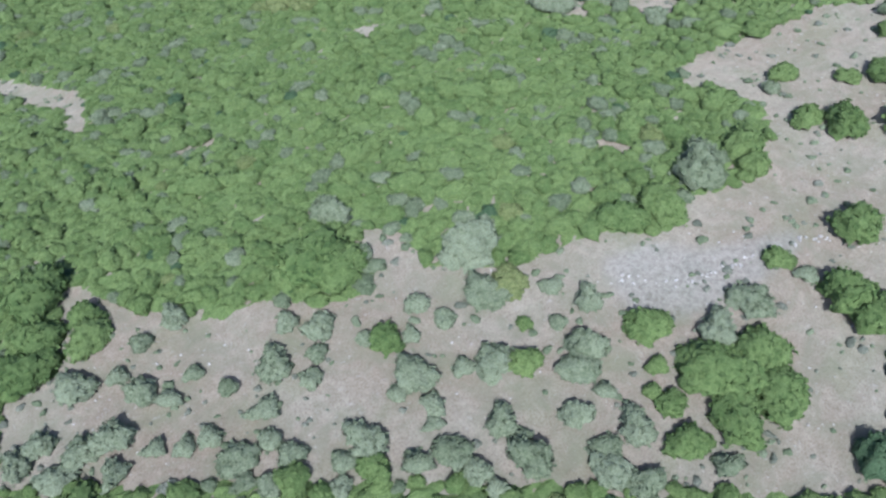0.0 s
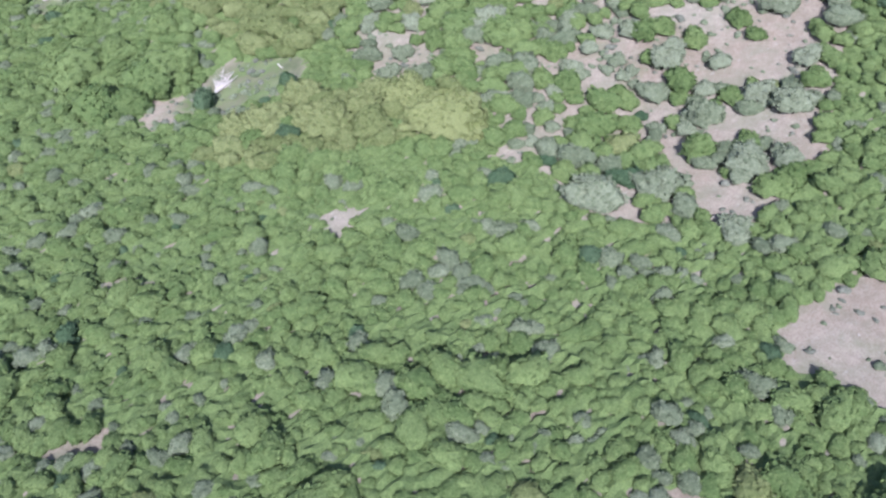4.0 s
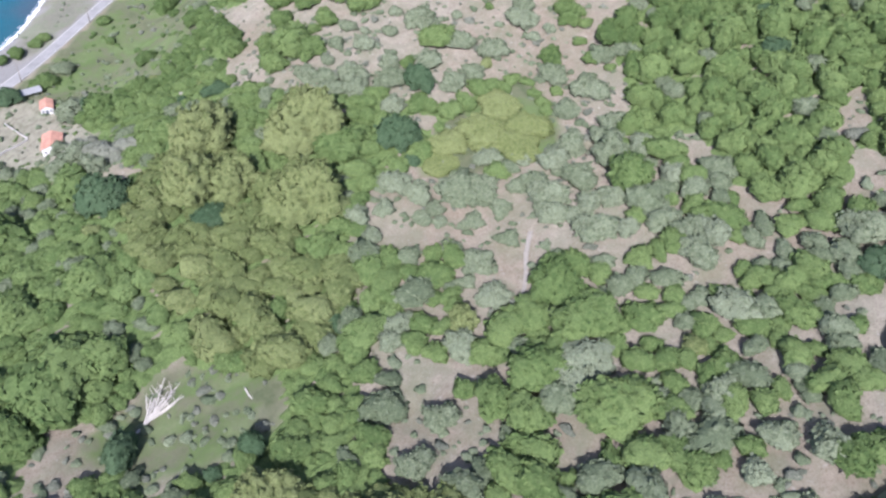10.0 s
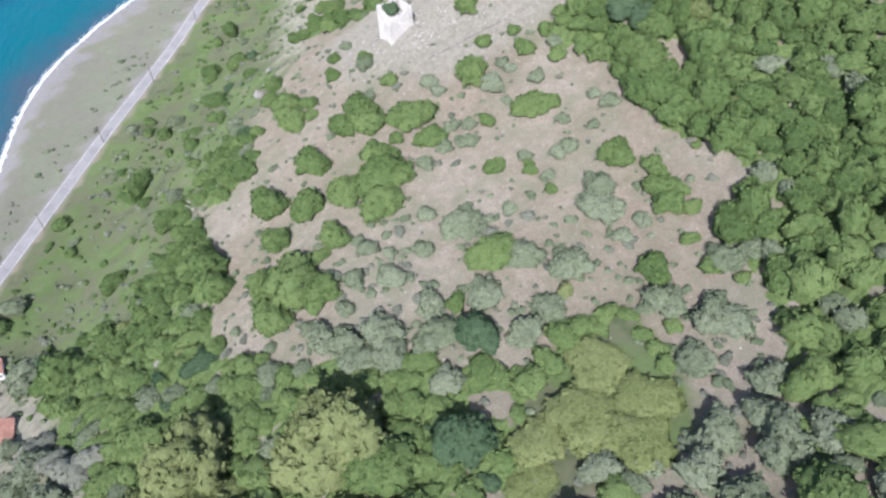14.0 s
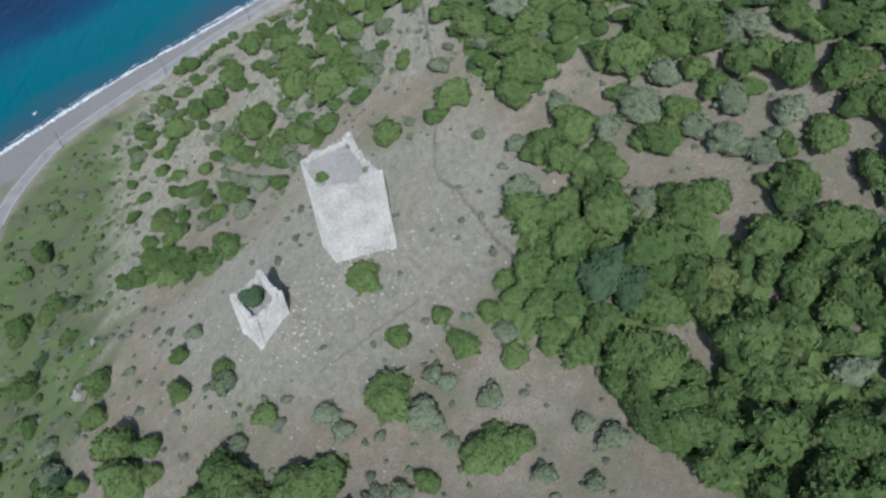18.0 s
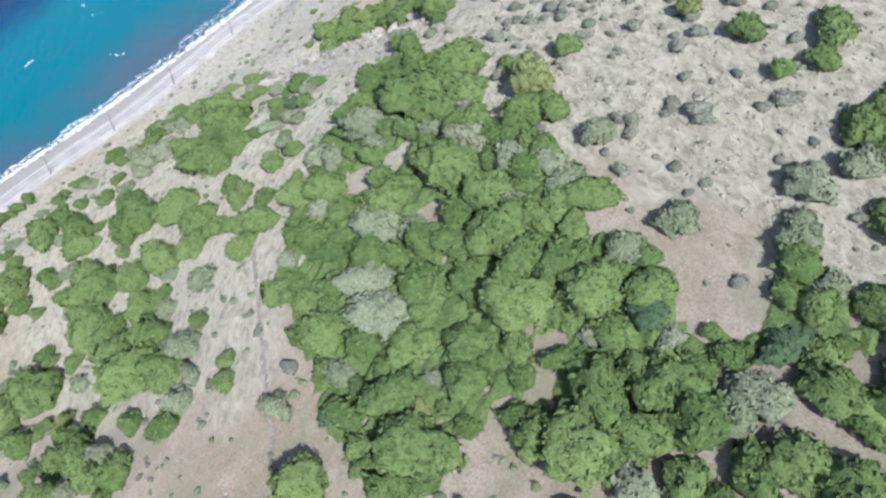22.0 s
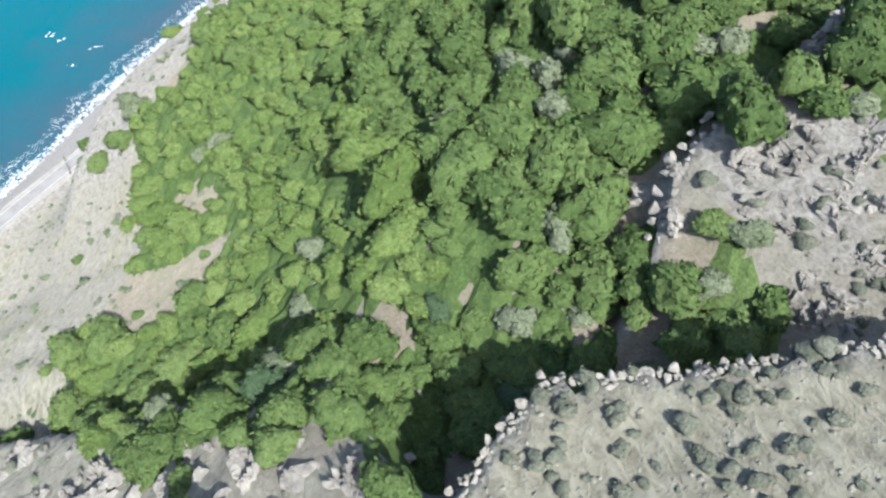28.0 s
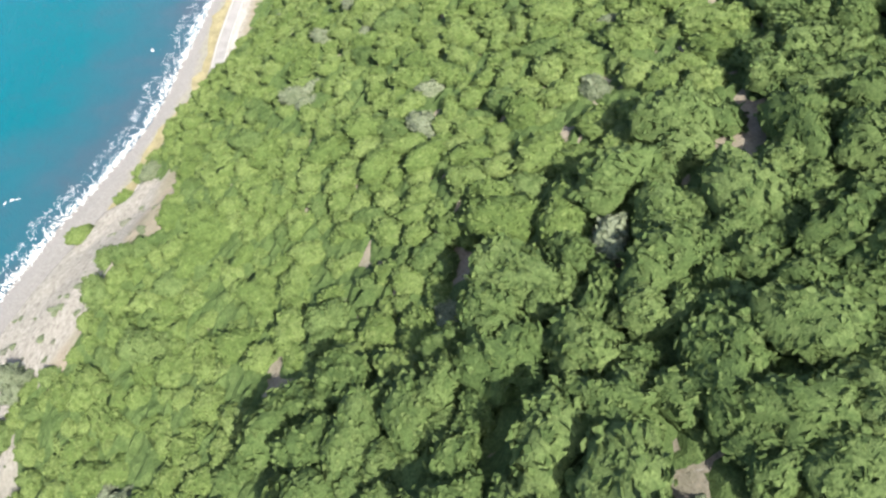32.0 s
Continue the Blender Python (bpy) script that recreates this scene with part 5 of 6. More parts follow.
# the woods go on inland and to the south
rng = np.random.RandomState(29)
fp = np.stack(np.meshgrid(np.arange(-440, 520, 7.4), np.arange(-120, 1300, 7.4)), -1).reshape(-1, 2)
fp = fp + rng.uniform(-2.6, 2.6, fp.shape)
bx = np.array(BELT, float)
fp = fp[~within(fp, BELT) & (beside(fp, ROAD_LINE, 3) > 14) & (wave_noise(fp, 70, 65) + 0.5 * wave_noise(fp, 18, 66) > -0.45) & (np.abs(beside(fp, np.vstack([bx, bx[:1]]))) > 3)]
fr = rng.uniform(3.0, 5.2, len(fp))
FV, FF = ICON
lump = 1 + 0.16 * rng.normal(size=(len(fp), len(FV), 1))
W = FV[None] * lump * fr[:, None, None] * (1, 1, 0.75) + np.column_stack([fp, height(fp) + 0.5 * fr])[:, None, :]
G = FF[None] + (np.arange(len(fp)) * len(FV))[:, None, None]
tagged(new("far_woodland", quick_mesh("far_woodland", W.reshape(-1, 3), G.reshape(-1, 3), [GREEN], True)), "evergreen woods covering the hills inland", "woodland", kind="stuff")

# ---- low scrub and tufts on open ground ----
rng = np.random.RandomState(17)
tc = np.column_stack([rng.uniform(-262, 285, 60000), rng.uniform(95, 1200, 60000)])
tc = np.vstack([tc, rng.uniform((60, 730), (190, 796), (450, 2))])
tu = beside(tc, ROAD_LINE, 3)
op = np.zeros(len(tc), bool)
for c in CLEARINGS:
    op |= within(tc, c)
on_slope, on_straw = within(tc, SLOPE), within(tc, STRAW) | within(tc, CRAG_TOP)
op = (op | on_slope | on_straw | within(tc, PALE) | within(tc, BANK)) & within(tc, BELT) & (tu > 8)
op |= within(tc, STRIP) & (tu < -4.5) & (tu > -20)
thick = wave_noise(tc, 26, 31)
keep = op & (rng.uniform(size=len(tc)) < np.where(on_slope, 0.5, np.where(within(tc, SEAWARD) | within(tc, PALE), 0.22, np.where(on_straw, 0.22 + 0.30 * (tc[:, 1] > 740), 0.12 + 0.40 * (thick > 0.1) + 0.25 * ((tc[:, 1] > 370) & (tc[:, 1] < 560))))))
keep &= ~within(tc, CREST) | (rng.uniform(size=len(tc)) < 0.25)
tc, on_slope, on_straw = tc[keep], on_slope[keep], on_straw[keep]
tz = height(tc)
low = {"o": [], "s": [], "g": []}
for (x, y), z, a, b in zip(tc, tz, on_slope, on_straw):
    r = rng.uniform(0.35, 0.9) + 1.0 * rng.uniform() ** (2.2 if b else 4) if not a else rng.uniform(0.4, 1.0) + 1.1 * rng.uniform() ** 3
    if not a and not b and 370 < y < 560:
        r *= 1.35
    k = "g" if a and rng.uniform() < 0.5 else "s" if b or rng.uniform() < 0.35 else "o"
    low[k].append((x, y, z - 0.1, r, rng.uniform(0.5, 0.9)))
FULL = CROWNS
CROWNS = [crown_shape(300 + k, 9, 0.5, leaves=14, leaf=0.2, body=ICO0) for k in range(6)]
for k, nm, mat, label in (("o", "low_scrub", OLIVE, "low grey-green scrub tufts on dry earth"), ("s", "thorn_scrub", GREY, "small grey thorny tufts on straw ground"), ("g", "slope_scrub", GREEN, "low green bushes on the grassy slope")):
    mass(nm, low[k], mat, label, "scrub")
CROWNS = FULL

# straw tussocks on the plateau
rng = np.random.RandomState(23)
sc = np.column_stack([rng.uniform(40, 190, 36000), rng.uniform(640, 795, 36000)])
sc = sc[within(sc, STRAW)][:7500]
CROWNS = [crown_shape(400 + k, 3, 0.9, leaves=5, leaf=0.3, body=ICON) for k in range(6)]
mass("straw_tussocks", [(x, y, z - 0.12, rng.uniform(0.2, 0.55), rng.uniform(0.3, 0.6)) for (x, y), z in zip(sc, height(sc))], STRAW_MAT, "pale dry straw tussocks", "dry grass")
CROWNS = FULL


# ---- ruins on the hilltop ----
STONE = plain_material("pale_limestone_masonry", (0.44, 0.425, 0.395), 0.92, 1.7, 0.30, 0.12)
RUBBLE = plain_material("grey_white_rubble", (0.37, 0.356, 0.33), 0.92, 1.2, 0.30, 0.08)
FILL = plain_material("dusty_earth_fill", (0.30, 0.287, 0.268), 0.95, 1.0, 0.2, 0.05)
DARK_STONE = plain_material("weathered_grey_stone", (0.20, 0.185, 0.165), 0.95, 2.0, 0.3, 0.05)


def part(name, V, F, mat, parent, label=""):
    ob = mesh_object(name, V, F, mat, parent)
    if label:
        ob["label"] = label
    return ob


def rough_wall(a, b, za, zb, top_a, top_b, inward, thick, seed, sag=0.0):
    """A rubble wall from a to b: uneven outer face, broken top, plain inner face."""
    rng = np.random.RandomState(seed)
    a, b, inward = np.array(a, float), np.array(b, float), np.array(inward, float)
    n, m = max(6, int(np.hypot(*(b - a)) / 0.55)), 26
    V, F = [], []
    crest = np.convolve(rng.normal(size=n + 9), np.ones(3) / 3, "same")[4:n + 5] * 0.45
    for side in (0, 1):
        for i in range(n + 1):
            t = i / n
            z0, z1 = za + (zb - za) * t - 1.5, top_a + (top_b - top_a) * t + crest[i] - sag * math.sin(math.pi * t) ** 2
            for j in range(m + 1):
                s = j / m
                lean = 0.35 * s
                p = a + (b - a) * t + inward * (lean + side * thick)
                if not side and 0 < i < n:
                    p = p + inward * rng.normal() * 0.10
                V.append((p[0], p[1], z0 + (z1 - z0) * s + (rng.normal() * 0.12 if j == m else 0)))
    k = m + 1
    o = (n + 1) * k
    for i in range(n):
        for j in range(m):
            F.append((i * k + j, (i + 1) * k + j, (i + 1) * k + j + 1, i * k + j + 1))
            F.append((o + i * k + j, o + i * k + j + 1, o + (i + 1) * k + j + 1, o + (i + 1) * k + j))
        F.append((i * k + m, (i + 1) * k + m, o + (i + 1) * k + m, o + i * k + m))
    for i in (0, n):
        for j in range(m):
            q = (i * k + j, i * k + j + 1, o + i * k + j + 1, o + i * k + j)
            F.append(q if i == 0 else q[::-1])
    return V, F


def rock(seed, sub=ICO0):
    """A broken stone about one unit across."""
    rng = np.random.RandomState(seed)
    V, F = sub
    V = V.copy()
    for _ in range(15):
        d = rng.normal(size=3)
        d /= np.linalg.norm(d)
        h = V @ d
        lim = rng.uniform(0.35, 0.7)
        V -= np.clip(h - lim, 0, None)[:, None] * d * 0.97
    V *= 1 + 0.07 * rng.normal(size=(len(V), 1))
    V[:, 2] *= rng.uniform(0.6, 0.95)
    return V * 0.62, F


ROCKS = [rock(k) for k in range(9)]
ROCK_MESH = [quick_mesh("stone", *r, [RUBBLE], False) for r in ROCKS]


def ruin(name, label, corners, bases, tops, fill_z, seed, sags, thick=1.3, stones=18):
    thing = tagged(new(name), label, "tower")
    c = np.array(corners, float)
    mid_ = c.mean(0)
    for i in range(4):
        j = (i + 1) % 4
        d = c[j] - c[i]
        inward = np.array([-d[1], d[0]]) / np.hypot(*d)
        if inward @ (mid_ - c[i]) < 0:
            inward = -inward
        V, F = rough_wall(c[i], c[j], bases[i], bases[j], tops[i], tops[j], inward, thick, seed + i, sags[i])
        part("wall", V, F, STONE, thing, "pale rubble masonry wall with a broken top")
    rng = np.random.RandomState(seed + 9)
    N = 14
    V = []
    for i in range(N + 1):
        for j in range(N + 1):
            u, v = 0.03 + 0.94 * i / N, 0.03 + 0.94 * j / N
            p = (c[0] * (1 - u) + c[1] * u) * (1 - v) + (c[3] * (1 - u) + c[2] * u) * v
            V.append((p[0], p[1], fill_z - 1.0 * (1 - v) ** 2 + 0.12 * rng.normal() + 0.3 * math.sin(3 * u) * math.cos(2 * v)))
    F = [(i * (N + 1) + j, (i + 1) * (N + 1) + j, (i + 1) * (N + 1) + j + 1, i * (N + 1) + j + 1) for i in range(N) for j in range(N)]
    part("top_fill", V, F, FILL, thing, "dusty grey earth fill on top")
    for k in range(stones):
        e, t = rng.randint(4), rng.uniform(0.04, 0.96)
        a, b = c[e], c[(e + 1) % 4]
        p = a + (b - a) * t
        p = p + (mid_ - p) / np.linalg.norm(mid_ - p) * (0.35 + rng.uniform(0.2, 0.9))
        st = new("stone", ROCK_MESH[k % 9])
        st.parent = thing
        s = rng.uniform(0.5, 1.2)
        zt = tops[e] + (tops[(e + 1) % 4] - tops[e]) * t - sags[e] * math.sin(math.pi * t) ** 2
        st.matrix_basis = pose(p[0], p[1], zt + 0.1, rng.uniform(-20, 20), rng.uniform(-20, 20), rng.uniform(0, 360)) @ Matrix.Scale(s, 4)
    return thing


ruin("ruined_tower", "tall square ruined limestone tower with bushes on top", [(-37.6, 643.6), (-24.0, 641.6), (-29.2, 657.2), (-40.2, 652.2)], [69, 72, 71, 67.5], [91.6, 93.0, 93.6, 92.6], 92.4, 51, [0.9, 0.6, 0.3, 0.4], stones=34)
ruin("ruined_turret", "small roofless ruined limestone turret with a bush inside", [(-55.6, 629.0), (-48.6, 634.4), (-53.0, 642.0), (-60.2, 637.0)], [62.5, 64, 62, 60], [72.0, 74.0, 74.3, 73.2], 70.4, 71, [1.0, 0.5, 0.5, 0.6], 0.9, 14)


def bush_on(x, y, z, r, key, label):
    k = LIVE[key].scale
    t = copy_thing(LIVE[key], pose(x, y, z, 0, 0, 40 * x) @ Matrix.Diagonal((r / k[0], r / k[1], r * 0.7 / k[2], 1)))
    t["label"] = label
    return t


bush_on(-36.0, 645.6, 91.7, 1.6, "g", "round green bush growing on the ruined tower")
bush_on(-26.5, 644.6, 91.9, 1.5, "o", "grey-green bush on the tower's broken edge")
bush_on(-29.0, 653.6, 92.3, 1.2, "o", "grey-green bush on the tower's broken edge")
bush_on(-56.0, 637.2, 70.2, 3.3, "d", "dark green bush inside the ruined turret")

# rubble round the ruins
rng = np.random.RandomState(61)


def rubble(name, spots, sizes, mat, label, category="rubble", kind="stuff", lift=0.0):
    Vs, Fs, base = [], [], 0
    for (x, y), z, s in zip(spots, height(spots), sizes):
        V, F = ROCKS[rng.randint(9)]
        a = rng.uniform(0, math.tau)
        c_, s_ = math.cos(a), math.sin(a)
        Vs.append(np.column_stack([(V[:, 0] * c_ - V[:, 1] * s_) * s + x, (V[:, 0] * s_ + V[:, 1] * c_) * s * rng.uniform(0.6, 1.1) + y, V[:, 2] * s + z + lift + 0.15 * s]))
        Fs.append(F + base)
        base += len(V)
    ob = new(name, quick_mesh(name, np.vstack(Vs), np.vstack(Fs), [mat], False))
    return tagged(ob, label, category, kind=kind)


near = np.vstack([rng.normal((-36, 636), (13, 7), (420, 2)), rng.normal((-56, 631), (11, 9), (240, 2)), rng.normal((-15, 638), (9, 8), (70, 2))])
near = np.vstack([near, rng.normal((-42, 634), (20, 13), (650, 2))])
rubble("rubble", near, 0.18 + 0.8 * rng.uniform(size=len(near)) ** 3.5, RUBBLE, "scattered white rubble stones below the ruins")
knoll = np.column_stack([rng.uniform(-120, 60, 5000), rng.uniform(500, 690, 5000)])
inside = np.zeros(len(knoll), bool)
for c in CLEARINGS:
    inside |= within(knoll, c)
knoll = knoll[inside & (wave_noise(knoll, 18, 77) > -0.1)][:650]
rubble("field_stones", knoll, 0.2 + 0.6 * rng.uniform(size=len(knoll)) ** 4, RUBBLE, "loose pale stones on the dry hillside", "stones")
far_st = np.column_stack([rng.uniform(-90, 150, 4000), rng.uniform(98, 300, 4000)])
inside = within(far_st, CLEARINGS[0]) & (wave_noise(far_st, 24, 78) > 0.1)
rubble("track_stones", far_st[inside][:420], 0.2 + 0.7 * rng.uniform(size=420) ** 4, RUBBLE, "loose pale stones on the dry ground", "stones")


LEDGE = [(41, 152), (50, 151), (59, 151), (68, 155), (80, 161), (93, 165), (102, 166)]
ledge = smooth_line(LEDGE, 1.1)
ledge = ledge + rng.normal(size=ledge.shape) * 0.7
rubble("ledge_stones", ledge, rng.uniform(0.5, 1.5, len(ledge)), RUBBLE, "broken white stone ledge beside a bare track", "stones")


def stone_wall(name, line, label, mat, size=0.45):
    """A low dry wall: a run of stones along a line."""
    L = smooth_line(line, 0.42)
    L = L + rng.normal(size=L.shape) * 0.12
    thing = tagged(new(name), label, "wall")
    ob = rubble("stones", np.vstack([L, L + 0.25]), rng.uniform(0.7, 1.3, 2 * len(L)) * size, mat, "", "")
    ob.parent = thing
    for key in ("label", "category"):
        if key in ob:
            del ob[key]
    return thing


stone_wall("dry_stone_wall", [(-3, 742), (-4.7, 716), (-7.4, 684), (-12, 660), (-8.5, 649), (-4.5, 637), (-1.8, 631)], "low dark dry-stone wall along the ridge", DARK_STONE, 0.75)
stone_wall("dry_stone_wall", [(-44, 620), (-34, 624), (-22, 628)], "low broken dry-stone wall below the ruins", DARK_STONE, 0.6)


# ---- crags, boulders ----
CRAG_ROCK = plain_material("pale_crag_limestone", (0.275, 0.262, 0.235), 0.95, 0.9, 0.45, 0.25)
LIP_ROCK = plain_material("cream_cliff_limestone", (0.31, 0.295, 0.26), 0.95, 1.1, 0.3, 0.15)
LIP_BLOCKS = [quick_mesh("boulder", *rock(60 + k, ICO1), [LIP_ROCK], False) for k in range(6)]
BOULDERS = [quick_mesh("boulder", *rock(30 + k, ICO1), [CRAG_ROCK], False) for k in range(7)]


def boulder(x, y, s, label, squash=1.0, sink=0.25):
    z = float(height([(x, y)])[0])
    m = pose(x, y, z + s * (0.3 - sink), rng.uniform(-15, 15), rng.uniform(-15, 15), rng.uniform(0, 360)) @ Matrix.Diagonal((s * rng.uniform(0.8, 1.3), s * rng.uniform(0.7, 1.1), s * squash, 1))
    ob = new("boulder", BOULDERS[rng.randint(7)])
    ob.matrix_basis = m
    return tagged(ob, label, "boulder", group="boulders on the crags")


def crag_shape(seed):
    """A jointed outcrop: blocks slipped past one another along a few sets of cracks."""
    r_ = np.random.RandomState(seed)
    V, F = rock(seed, ICO2)
    V = V * 1.1
    for d in np.vstack([r_.normal(size=(4, 3)) * (1, 1, 0.25), (0.1, 0.2, 1.0)]):
        d = d / np.linalg.norm(d)
        slab_ = np.floor((V @ d) * r_.uniform(4, 7) + r_.uniform(0, 1)).astype(int) + 20
        slip = r_.normal(size=(60, 3)) * (0.055, 0.055, 0.075)
        V = V + slip[slab_]
    return V * (1 + 0.015 * r_.normal(size=(len(V), 1))), F


OUTCROPS = [quick_mesh("outcrop", *crag_shape(80 + k), [CRAG_ROCK], False) for k in range(6)]


def outcrop(x, y, s, label, squash=0.6):
    z = float(height([(x, y)])[0])
    ob = new("rock_outcrop", OUTCROPS[rng.randint(6)])
    ob.matrix_basis = pose(x, y, z - 0.08 * s, rng.uniform(-12, 12), rng.uniform(-12, 12), rng.uniform(0, 360)) @ Matrix.Diagonal((s * rng.uniform(0.9, 1.4), s * rng.uniform(0.7, 1.0), s * squash, 1))
    return tagged(ob, label, "rock", group="rock outcrops on the crags")


spots_ = []
while len(spots_) < 95:
    q = rng.uniform((124, 764), (205, 826))
    e = -beside(np.array([q]), CRAG)[0]
    if within(np.array([q]), CRAG_TOP)[0] or within(np.array([q]), CRAG_FACE)[0] or (-2 < e < 5 and q[0] > 128):
        spots_.append(q)
for q in spots_:
    outcrop(q[0], q[1], rng.uniform(1.8, 5.0), "weathered grey-white limestone outcrop on the crag", 0.95)
spots_ = []
while len(spots_) < 34:
    q = rng.uniform((40, 965), (125, 1085))
    if 6.5 < beside(np.array([q]), ROAD_LINE)[0] < 17:
        spots_.append(q)
for q in spots_:
    outcrop(q[0], q[1], rng.uniform(1.6, 4.0), "cream crumbling rock of the coastal spur", 0.7)
for q in rng.uniform((6, 785), (92, 868), (330, 2)):
    if within(np.array([q]), GULLY)[0]:
        outcrop(q[0], q[1], rng.uniform(1.6, 4.6), "grey rock outcrop in the gully", 0.85)


def edge_of_rock(line, step, lo, hi, back, label, meshes=None, gaps=0.15):
    """A broken row of blocks along the lip of a cliff."""
    L = smooth_line(line, step)
    d = np.gradient(L, axis=0)
    nrm = np.stack([d[:, 1], -d[:, 0]], 1) / np.hypot(d[:, 0], d[:, 1])[:, None]
    for p, n_ in zip(L, nrm):
        if rng.uniform() < gaps:
            continue
        q = p + n_ * (back + rng.normal() * 0.35)
        s = rng.uniform(lo, hi)
        z = max(height([q])[0], height([q + n_ * 2.5])[0] - 0.6)
        ob = new("boulder", (meshes or BOULDERS)[rng.randint(6)])
        ob.matrix_basis = pose(q[0], q[1], z - 0.3 * s, rng.uniform(-25, 25), rng.uniform(-25, 25), rng.uniform(0, 360)) @ Matrix.Diagonal((s, s * rng.uniform(0.75, 1.1), s * rng.uniform(0.9, 1.5), 1))
        tagged(ob, label, "boulder", group="boulders on the crags")


edge_of_rock(CLIFF[2:13], 0.7, 0.75, 1.3, 0.8, "cream limestone block on the cliff's edge", LIP_BLOCKS, 0.05)
edge_of_rock(CLIFF[2:12], 1.1, 0.8, 1.7, -0.3, "cream limestone block on the cliff's edge", LIP_BLOCKS)
edge_of_rock(CRAG[1:], 1.3, 0.9, 2.4, 0.2, "pale limestone block on the crag")
edge_of_rock(CRAG[1:], 1.8, 0.9, 2.8, -2.0, "pale limestone block on the crag")
for _ in range(60):
    q = rng.uniform((124, 764), (154, 808))
    if within(np.array([q]), CRAG_TOP)[0]:
        boulder(q[0], q[1], rng.uniform(0.6, 1.8), "weathered grey-white rock on the crag top", 0.8)
for _ in range(46):
    q = rng.uniform((30, 795), (92, 842))
    if abs((q[1] - 842) + (q[0] - 30) * 0.78) < 16:
        boulder(q[0], q[1], rng.uniform(1.2, 4.0), "grey limestone boulder in the gully", 0.9)
for _ in range(20):
    q = rng.uniform((40, 950), (108, 1035))
    if 8 < beside(np.array([q]), ROAD_LINE)[0] < 22:
        boulder(q[0], q[1], rng.uniform(0.8, 2.6), "pale crumbling rock on the coastal spur", 1.0)
for x, y, s in ((-111, 659, 4.5), (-113, 664, 3.5), (-112, 681, 3.5), (-115, 531, 3.0), (-117, 533, 2.2), (-127, 607, 3.0), (-124, 600, 2.6), (-121, 567, 2.4), (165, 817, 5), (172, 821, 5.5), (176, 823, 5), (158, 811, 4.5), (164, 812, 3), (68, 1024, 3.2), (66, 1019, 2.6), (97, 1062, 2.6), (101, 1066, 2.2), (48, 353, 2.2), (52, 356, 2.4), (55, 359, 2.0)):
    boulder(x, y, s, "pale weathered limestone outcrop", 1.1)

# ---- the dead tree in the glade ----
DEAD = plain_material("bleached_dead_wood", (0.50, 0.47, 0.43), 0.85, 3, 0.2, 0.02)


def stick(V, F, a, b, r0, r1):
    a, b = np.array(a, float), np.array(b, float)
    d = (b - a) / np.linalg.norm(b - a)
    u = np.cross(d, (0.2, 0.3, 1.0))
    u /= np.linalg.norm(u)
    w = np.cross(d, u)
    i = len(V)
    for c, r in ((a, r0), ((a + b) / 2 + w * r0, (r0 + r1) / 2), (b, r1)):
        V.extend(tuple(c + (u * math.cos(k * math.tau / 6) + w * math.sin(k * math.tau / 6)) * r) for k in range(6))
    for ring in (0, 6):
        for k in range(6):
            p, q = i + ring + k, i + ring + (k + 1) % 6
            F.append((p, q, q + 6, p + 6))


dead = tagged(new("dead_tree"), "fallen bleached dead tree with bare branches in the grass", "tree")
dz = float(height([(-83, 402)])[0])
V, F = [], []
stick(V, F, (-87, 395, dz + 0.3), (-83.5, 402, dz + 0.9), 0.42, 0.30)
part("trunk", V, F, DEAD, dead)
for k in range(14):
    V, F = [], []
    t = rng.uniform(0.3, 1.0)
    a = np.array((-87, 395, dz + 0.3)) * (1 - t) + np.array((-83.5, 402, dz + 0.9)) * t
    tip = a + np.array((rng.uniform(-3.0, 10.0), rng.uniform(5, 14), rng.uniform(0.3, 3.5)))
    stick(V, F, a, tip, 0.26, 0.08)
    for _ in range(2):
        m_ = a + (tip - a) * rng.uniform(0.4, 0.8)
        stick(V, F, m_, m_ + np.array((rng.uniform(-3, 3), rng.uniform(0.5, 4), rng.uniform(0, 1.6))), 0.11, 0.04)
    part("branch", V, F, DEAD, dead)
snag = tagged(new("dead_log"), "short bleached log lying in the grass", "log")
V, F = [], []
zz = float(height([(-60, 405)])[0])
stick(V, F, (-61.5, 406.5, zz + 0.15), (-59, 403.5, zz + 0.2), 0.22, 0.14)
part("trunk", V, F, DEAD, snag)

# ---- poles along the coast road ----
POLE = plain_material("tarred_pole_wood", (0.14, 0.115, 0.09), 0.9, 3, 0.25, 0.01)
GLASS = plain_material("grey_insulator", (0.35, 0.34, 0.33), 0.4, 5, 0.1, 0.0)


def tube(r0, r1, z0, z1, n=8, at=(0, 0)):
    V = [(at[0] + r * math.cos(k * math.tau / n), at[1] + r * math.sin(k * math.tau / n), z) for r, z in ((r0, z0), (r1, z1)) for k in range(n)]
    F = [(k, (k + 1) % n, n + (k + 1) % n, n + k) for k in range(n)] + [tuple(range(n, 2 * n))]
    return V, F


def slab(x0, x1, y0, y1, z0, z1):
    V = [(x, y, z) for z in (z0, z1) for x, y in ((x0, y0), (x1, y0), (x1, y1), (x0, y1))]
    return V, [(3, 2, 1, 0), (4, 5, 6, 7), (0, 1, 5, 4), (1, 2, 6, 5), (2, 3, 7, 6), (3, 0, 4, 7)]


